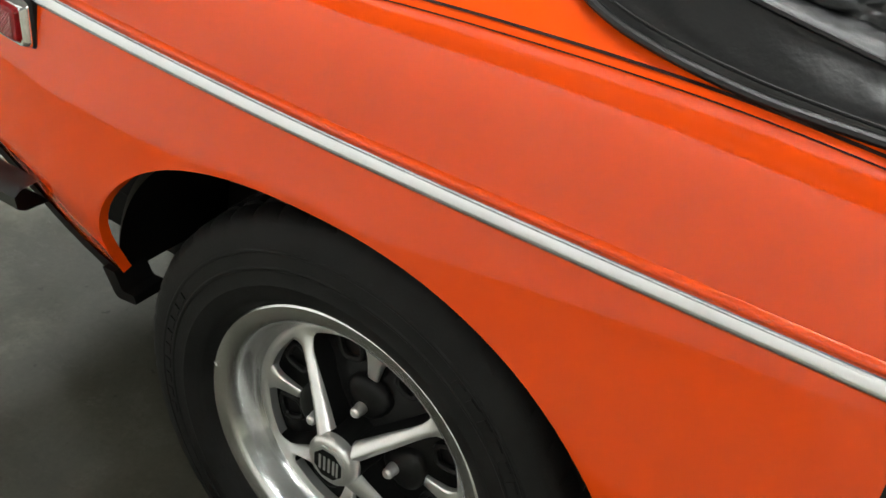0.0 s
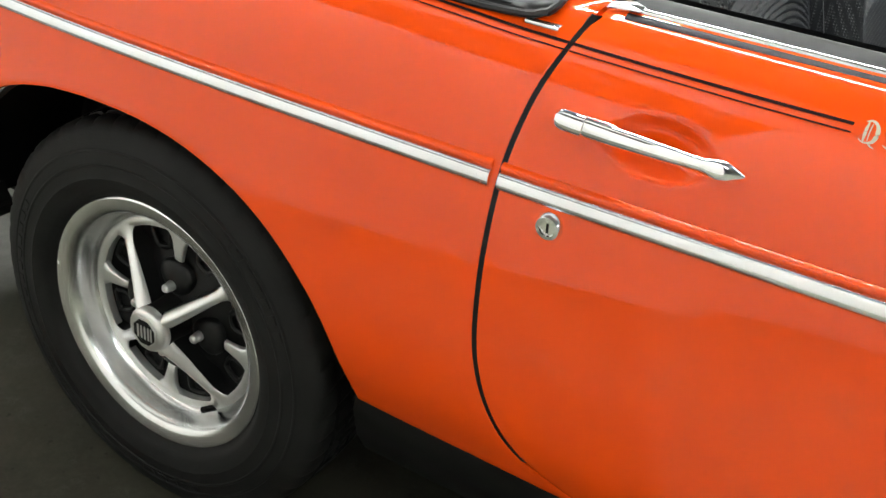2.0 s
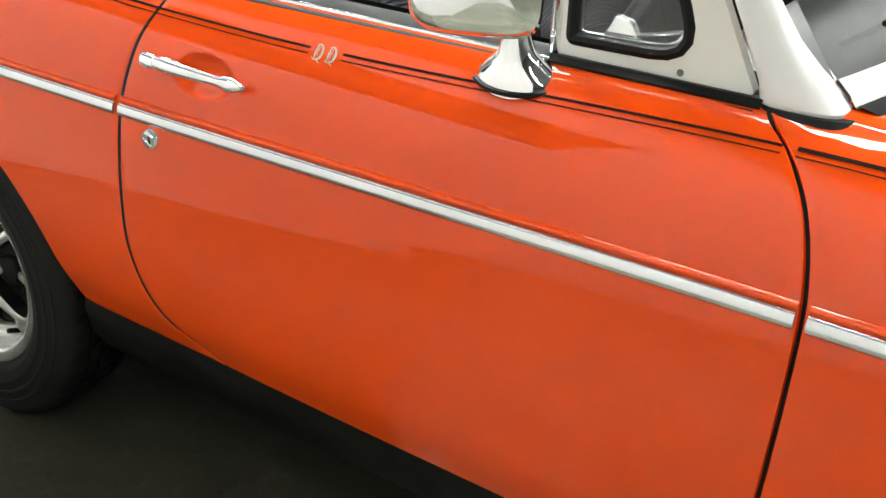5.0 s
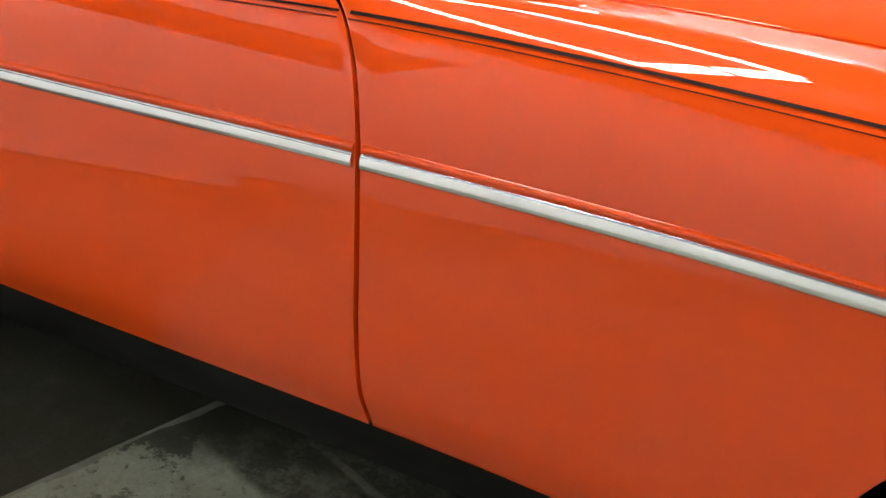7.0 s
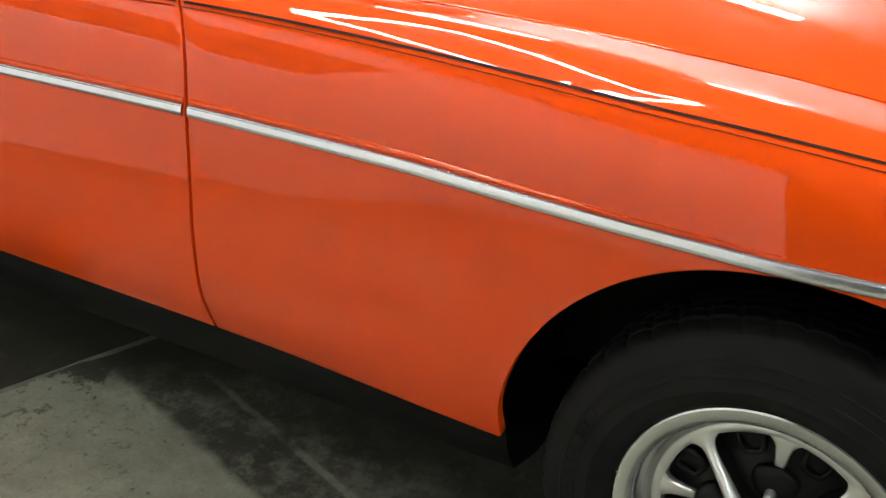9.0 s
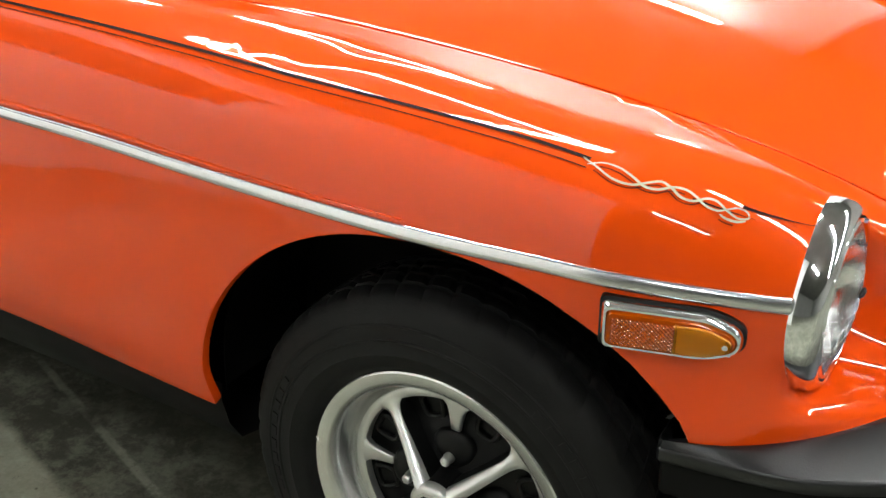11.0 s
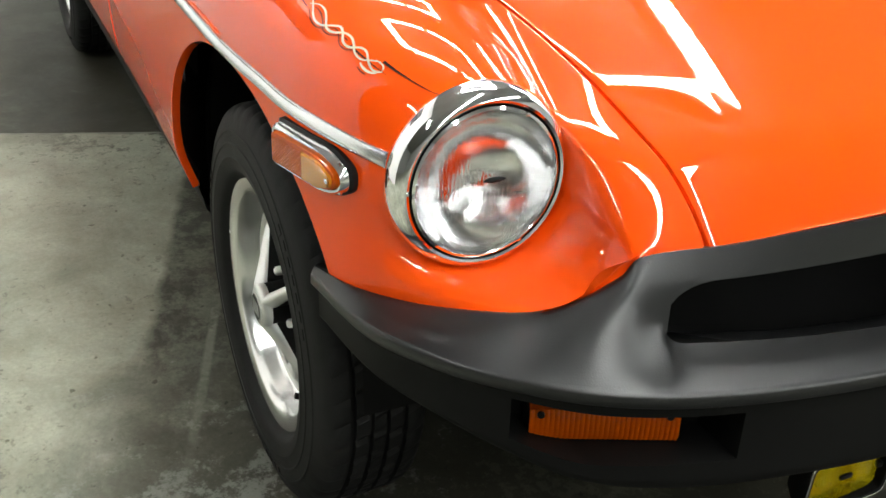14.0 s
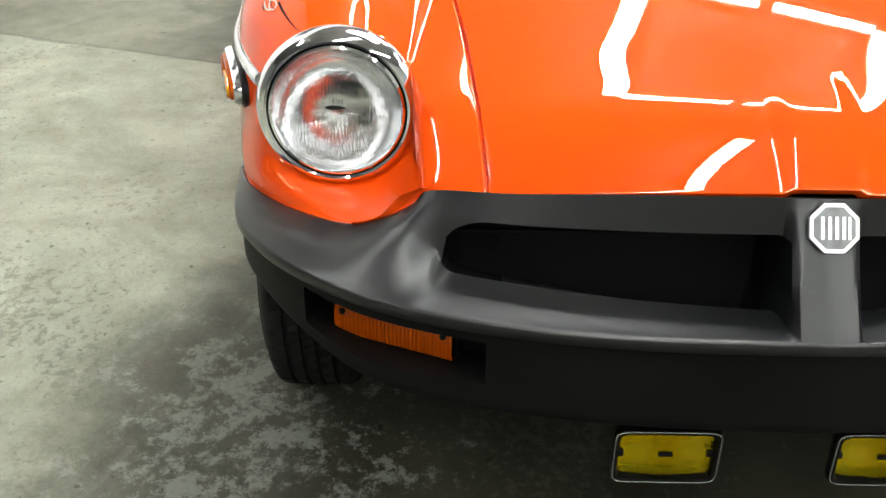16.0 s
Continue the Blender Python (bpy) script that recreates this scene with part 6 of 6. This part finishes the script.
def marker(cx, cz, flip, lens_a, lens_b, label):
    """A bevelled lamp, square at one end and blunt-pointed at the other; flip turns the point rearwards."""
    p, n = on_skin(cx, cz)
    a, _ = on_skin(cx - 0.06, cz)
    b, _ = on_skin(cx + 0.06, cz)
    L, H = 0.142, 0.052

    def outline(k):
        l, h = L / 2 - k, H / 2 - k
        pts = rounded([(-l, -h), (l - 0.030, -h), (l, -h * 0.42), (l, h * 0.42), (l - 0.030, h), (-l, h)], [0.007, 0.02, 0.010, 0.010, 0.02, 0.007])
        return [(x * (-1 if flip else 1), z) for x, z in pts]

    def stack(levels):
        rows = [[(x, y, z) for x, z in outline(k)] for k, y in levels]
        bm = grid_mesh(rows, True)
        return bm

    base = part("marker_lamp", stack(((-0.003, 0.016), (-0.003, -0.004), (0.0, -0.007))), SEAL, car, label)
    part("bezel", stack(((0.000, -0.005), (0.0005, -0.012), (0.0030, -0.017), (0.0055, -0.017), (0.0065, -0.013))), CHROME, base, "chrome bezel")
    bm = stack(((0.0062, -0.013), (0.0075, -0.021), (0.010, -0.0225)))
    bmesh.ops.holes_fill(bm, edges=[e for e in bm.edges if e.is_boundary], sides=0)
    lens = part("lens", bm, lens_a, base)
    tri = lambda v: abs((v / 0.0044) % 1.0 - 0.5) * 2
    field = [[(x * (-1 if flip else 1), -0.0224 - 0.0011 * (tri(x + z) + tri(x - z)), z) for z in spaced(-0.0150, 0.0150, 55)] for x in spaced(-0.0585, 0.0035, 114)]
    bm = grid_mesh(field)
    bm.normal_update()
    if sum(f.normal.y for f in bm.faces) > 0:
        bmesh.ops.reverse_faces(bm, faces=bm.faces)
    part("prism_field", bm, lens_a, lens, "diamond-cut amber prisms" if not flip else "diamond-cut red prisms", sharp=15)
    sx = -1 if flip else 1
    end = [(sx * x, z) for x, z in rounded([(0.004, -0.0160), (0.036, -0.0160), (0.0600, -0.0060), (0.0600, 0.0060), (0.036, 0.0160), (0.004, 0.0160)], [0.002, 0.008, 0.005, 0.005, 0.008, 0.002])]
    bm = prism(end, -0.0265, -0.020, 0.003)
    bmesh.ops.recalc_face_normals(bm, faces=bm.faces)
    part("end_lens", bm, lens_b, base, "clear yellow-amber end of the lens")
    sc = part("screw", revolve([(0.0001, -0.0015), (0.003, -0.001), (0.0035, 0.001)], 12), CHROME, base)
    sc.location = (sx * 0.054, -0.0255, 0)
    part("backing", box(-0.06, 0.06, -0.012, -0.009, -0.018, 0.018), MIRRORED, base)
    base.location = p - n * 0.003
    base.rotation_euler = (0, 0, math.atan2(b.y - a.y, b.x - a.x))
    return base


marker(2.607, 0.659, False, AMBER, AMBER_PALE, "amber side marker lamp in a chrome bezel")
marker(-0.486, 0.702, True, RED, RED, "red side marker lamp in a chrome bezel")

# ---- indicators, fog lamps, badge ----
def indicator(side):
    a, b = Vector((2.858, -0.568, 0)), Vector((2.924, -0.418, 0))
    d = (b - a).normalized()
    w = (b - a).length
    e = part("indicator", box(-0.004, w + 0.004, 0.004, 0.02, -0.021, 0.021, 0.003), BLACK, car, "amber ribbed indicator lamp in the bumper")
    rows = []
    for i in range(121):
        x = w * i / 120
        rib = 0.0012 * abs(math.sin(i * math.pi / 4))
        rows.append([(x, 0.006, -0.0205), (x, -0.006 - rib, -0.0195), (x, -0.009 - rib, -0.011), (x, -0.009 - rib, 0.011), (x, -0.006 - rib, 0.0195), (x, 0.006, 0.0205)])
    bm = grid_mesh(rows)
    bmesh.ops.holes_fill(bm, edges=[q for q in bm.edges if q.is_boundary], sides=0)
    part("lens", bm, AMBER, e, "ribbed amber plastic")
    for x in (0.012, w - 0.012):
        s = part("screw", revolve([(0.0001, -0.002), (0.004, -0.001), (0.0045, 0.002)], 12), BLACK, e)
        s.location = (x, -0.010, 0.014)
    if side < 0:
        e.location = (a.x, a.y, 0.431)
        e.rotation_euler = (0, 0, math.atan2(d.y, d.x))
    else:
        e.location = (b.x, -b.y, 0.431)
        e.rotation_euler = (0, 0, math.atan2(d.y, -d.x))
    return e


indicator(-1)
indicator(1)
YELLOW = glass("yellow_glass", (0.90, 0.72, 0.01), 0.06, 1.3)
YELLOW.node_tree.nodes["Principled BSDF"].inputs["Transmission Weight"].default_value = 0.8


def fog_lamp(y):
    oval = lambda a, b, yy, n=64: [(a * math.copysign(abs(math.cos(t)) ** 0.22, math.cos(t)), yy, b * math.copysign(abs(math.sin(t)) ** 0.22, math.sin(t))) for t in spaced(0, 2 * math.pi, n + 1)[:-1]]
    bm = grid_mesh([oval(0.0640, 0.0375, 0.014), oval(0.0655, 0.039, 0.0), oval(0.0665, 0.040, -0.011), oval(0.0735, 0.0465, -0.011), oval(0.0745, 0.0475, -0.006), oval(0.0735, 0.0465, 0.004), oval(0.060, 0.034, 0.034), oval(0.002, 0.002, 0.036)], True)
    f = part("fog_lamp", bm, BLACK, car, "rectangular fog lamp with yellow ribbed glass")
    part("rim", tube(oval(0.0715, 0.0450, -0.0115), 0.0013, 8, True), BRIGHT, f, "thin chrome rim")
    rows = []
    for i in range(145):
        x = -0.0685 + 0.137 * i / 144
        centre = max(0.0, 1 - abs(x) / 0.026)
        row = [(x, 0.012, -0.0425)]
        for z in spaced(-0.0415, 0.0340, 25):
            fan = x * (1 + 0.35 * abs(z) / 0.0375)
            rib = 0.0030 * abs(math.sin(fan * math.pi / 0.0042)) * (0.35 + 0.65 * smooth(centre * 2) + 0.4 * smooth((abs(z) - 0.024) / 0.008))
            lump = 0.006 * math.exp(-((abs(x) - 0.034) / 0.016) ** 2 - ((z + 0.006) / 0.012) ** 2)
            row.append((x, 0.004 - 0.004 * (1 - (x / 0.066) ** 2) - rib - lump, z))
        rows.append(row + [(x, 0.012, 0.0350)])
    bm = grid_mesh(rows)
    bmesh.ops.holes_fill(bm, edges=[q for q in bm.edges if q.is_boundary], sides=0)
    part("lens", bm, YELLOW, f, "yellow ribbed glass")
    part("reflector", box(-0.065, 0.065, 0.010, 0.013, -0.037, 0.037), MIRRORED, f, smooth=False)
    part("centre_mark", box(-0.010, 0.010, -0.006, -0.001, -0.004, 0.003, 0.001), SEAL, f)
    for x in (-0.062, 0.062):
        part("clip", box(x - 0.005, x + 0.005, -0.004, 0.006, -0.006, 0.004, 0.002), SEAL, f)
    part("bracket", box(-0.015, 0.015, 0.025, 0.045, 0.048, 0.14), BLACK, f)
    f.location = (2.925, y - 0.004, 0.269)
    f.scale = (0.95, 0.95, 0.95)
    f.rotation_euler = (radians(3), 0, radians(90))
    return f


fog_lamp(-0.136)
fog_lamp(0.150)


def badge():
    n = Vector((0.86, 0, 0.51)).normalized()
    e = new("badge")
    e.parent = car
    t = Vector((-n.z, 0, n.x))
    part("badge_plate", prism(octagon(0.0305), 0.003, -0.001), SATIN, e, smooth=False)
    bars_plate(e, 0.0305, -0.001, SATIN, DULL)
    e.matrix_local = Matrix(((0, -n.x, t.x, 2.958), (1, 0, 0, 0.004), (0, -n.z, t.z, 0.618), (0, 0, 0, 1)))
    tagged(e, "eight-sided chrome badge on the grille bar")


badge()
part("grille_back", box(2.80, 2.812, -0.44, 0.44, 0.50, 0.63), BLACK, car)
for z in (0.545, 0.562, 0.579):
    part("grille_bar", box(2.835, 2.842, -0.43, 0.43, z, z + 0.004), SEAL, car)

# ---- tail corner: bumper end and flap ----
rows = []
for t in spaced(0, 1, 20):
    x = -0.490 - 0.58 * t
    y = -0.738 + 0.30 * t**3
    rows.append([(x, y + 0.04, 0.464), (x, y + 0.01, 0.462), (x, y, 0.455), (x, y + 0.002, 0.438), (x, y + 0.014, 0.431), (x, y + 0.05, 0.429)])
bm = grid_mesh(rows)
bmesh.ops.holes_fill(bm, edges=[q for q in bm.edges if q.is_boundary and abs(q.verts[0].co.x + 0.490) < 1e-4 and abs(q.verts[1].co.x + 0.490) < 1e-4], sides=0)
mirrored(part("rear_bumper", bm, RUBBER, car, "black rubber rear bumper end"))
part("rear_bumper_front", grid_mesh([[(-1.07, y, 0.488), (-1.08, y, 0.47), (-1.07, y, 0.444)] for y in spaced(-0.44, 0.44, 9)]), RUBBER, car)
lip = [(-0.90, 0.500), (-0.6, 0.452), (-0.36, 0.384)]
mirrored(part("quarter_lip", grid_mesh([[(x, -curve_at(WIDTH, x) + 0.030, curve_at(SILL, x) + 0.004), (x, -curve_at(WIDTH, x) + 0.034, curve_at(SILL, x) - 0.016), (x, -curve_at(WIDTH, x) + 0.06, curve_at(SILL, x) - 0.018)] for x in spaced(-0.90, -0.352, 16)]), BLACK, car))
flap = prism(rounded([(-0.372, 0.394), (-0.350, 0.357), (-0.314, 0.362), (-0.318, 0.374), (-0.338, 0.372), (-0.350, 0.395)], [0.002, 0.008, 0.002, 0.002, 0.006, 0.002]), -0.71, -0.66)
mirrored(part("arch_bracket", flap, BLACK, car, "black bracket end behind the rear wheel arch"))
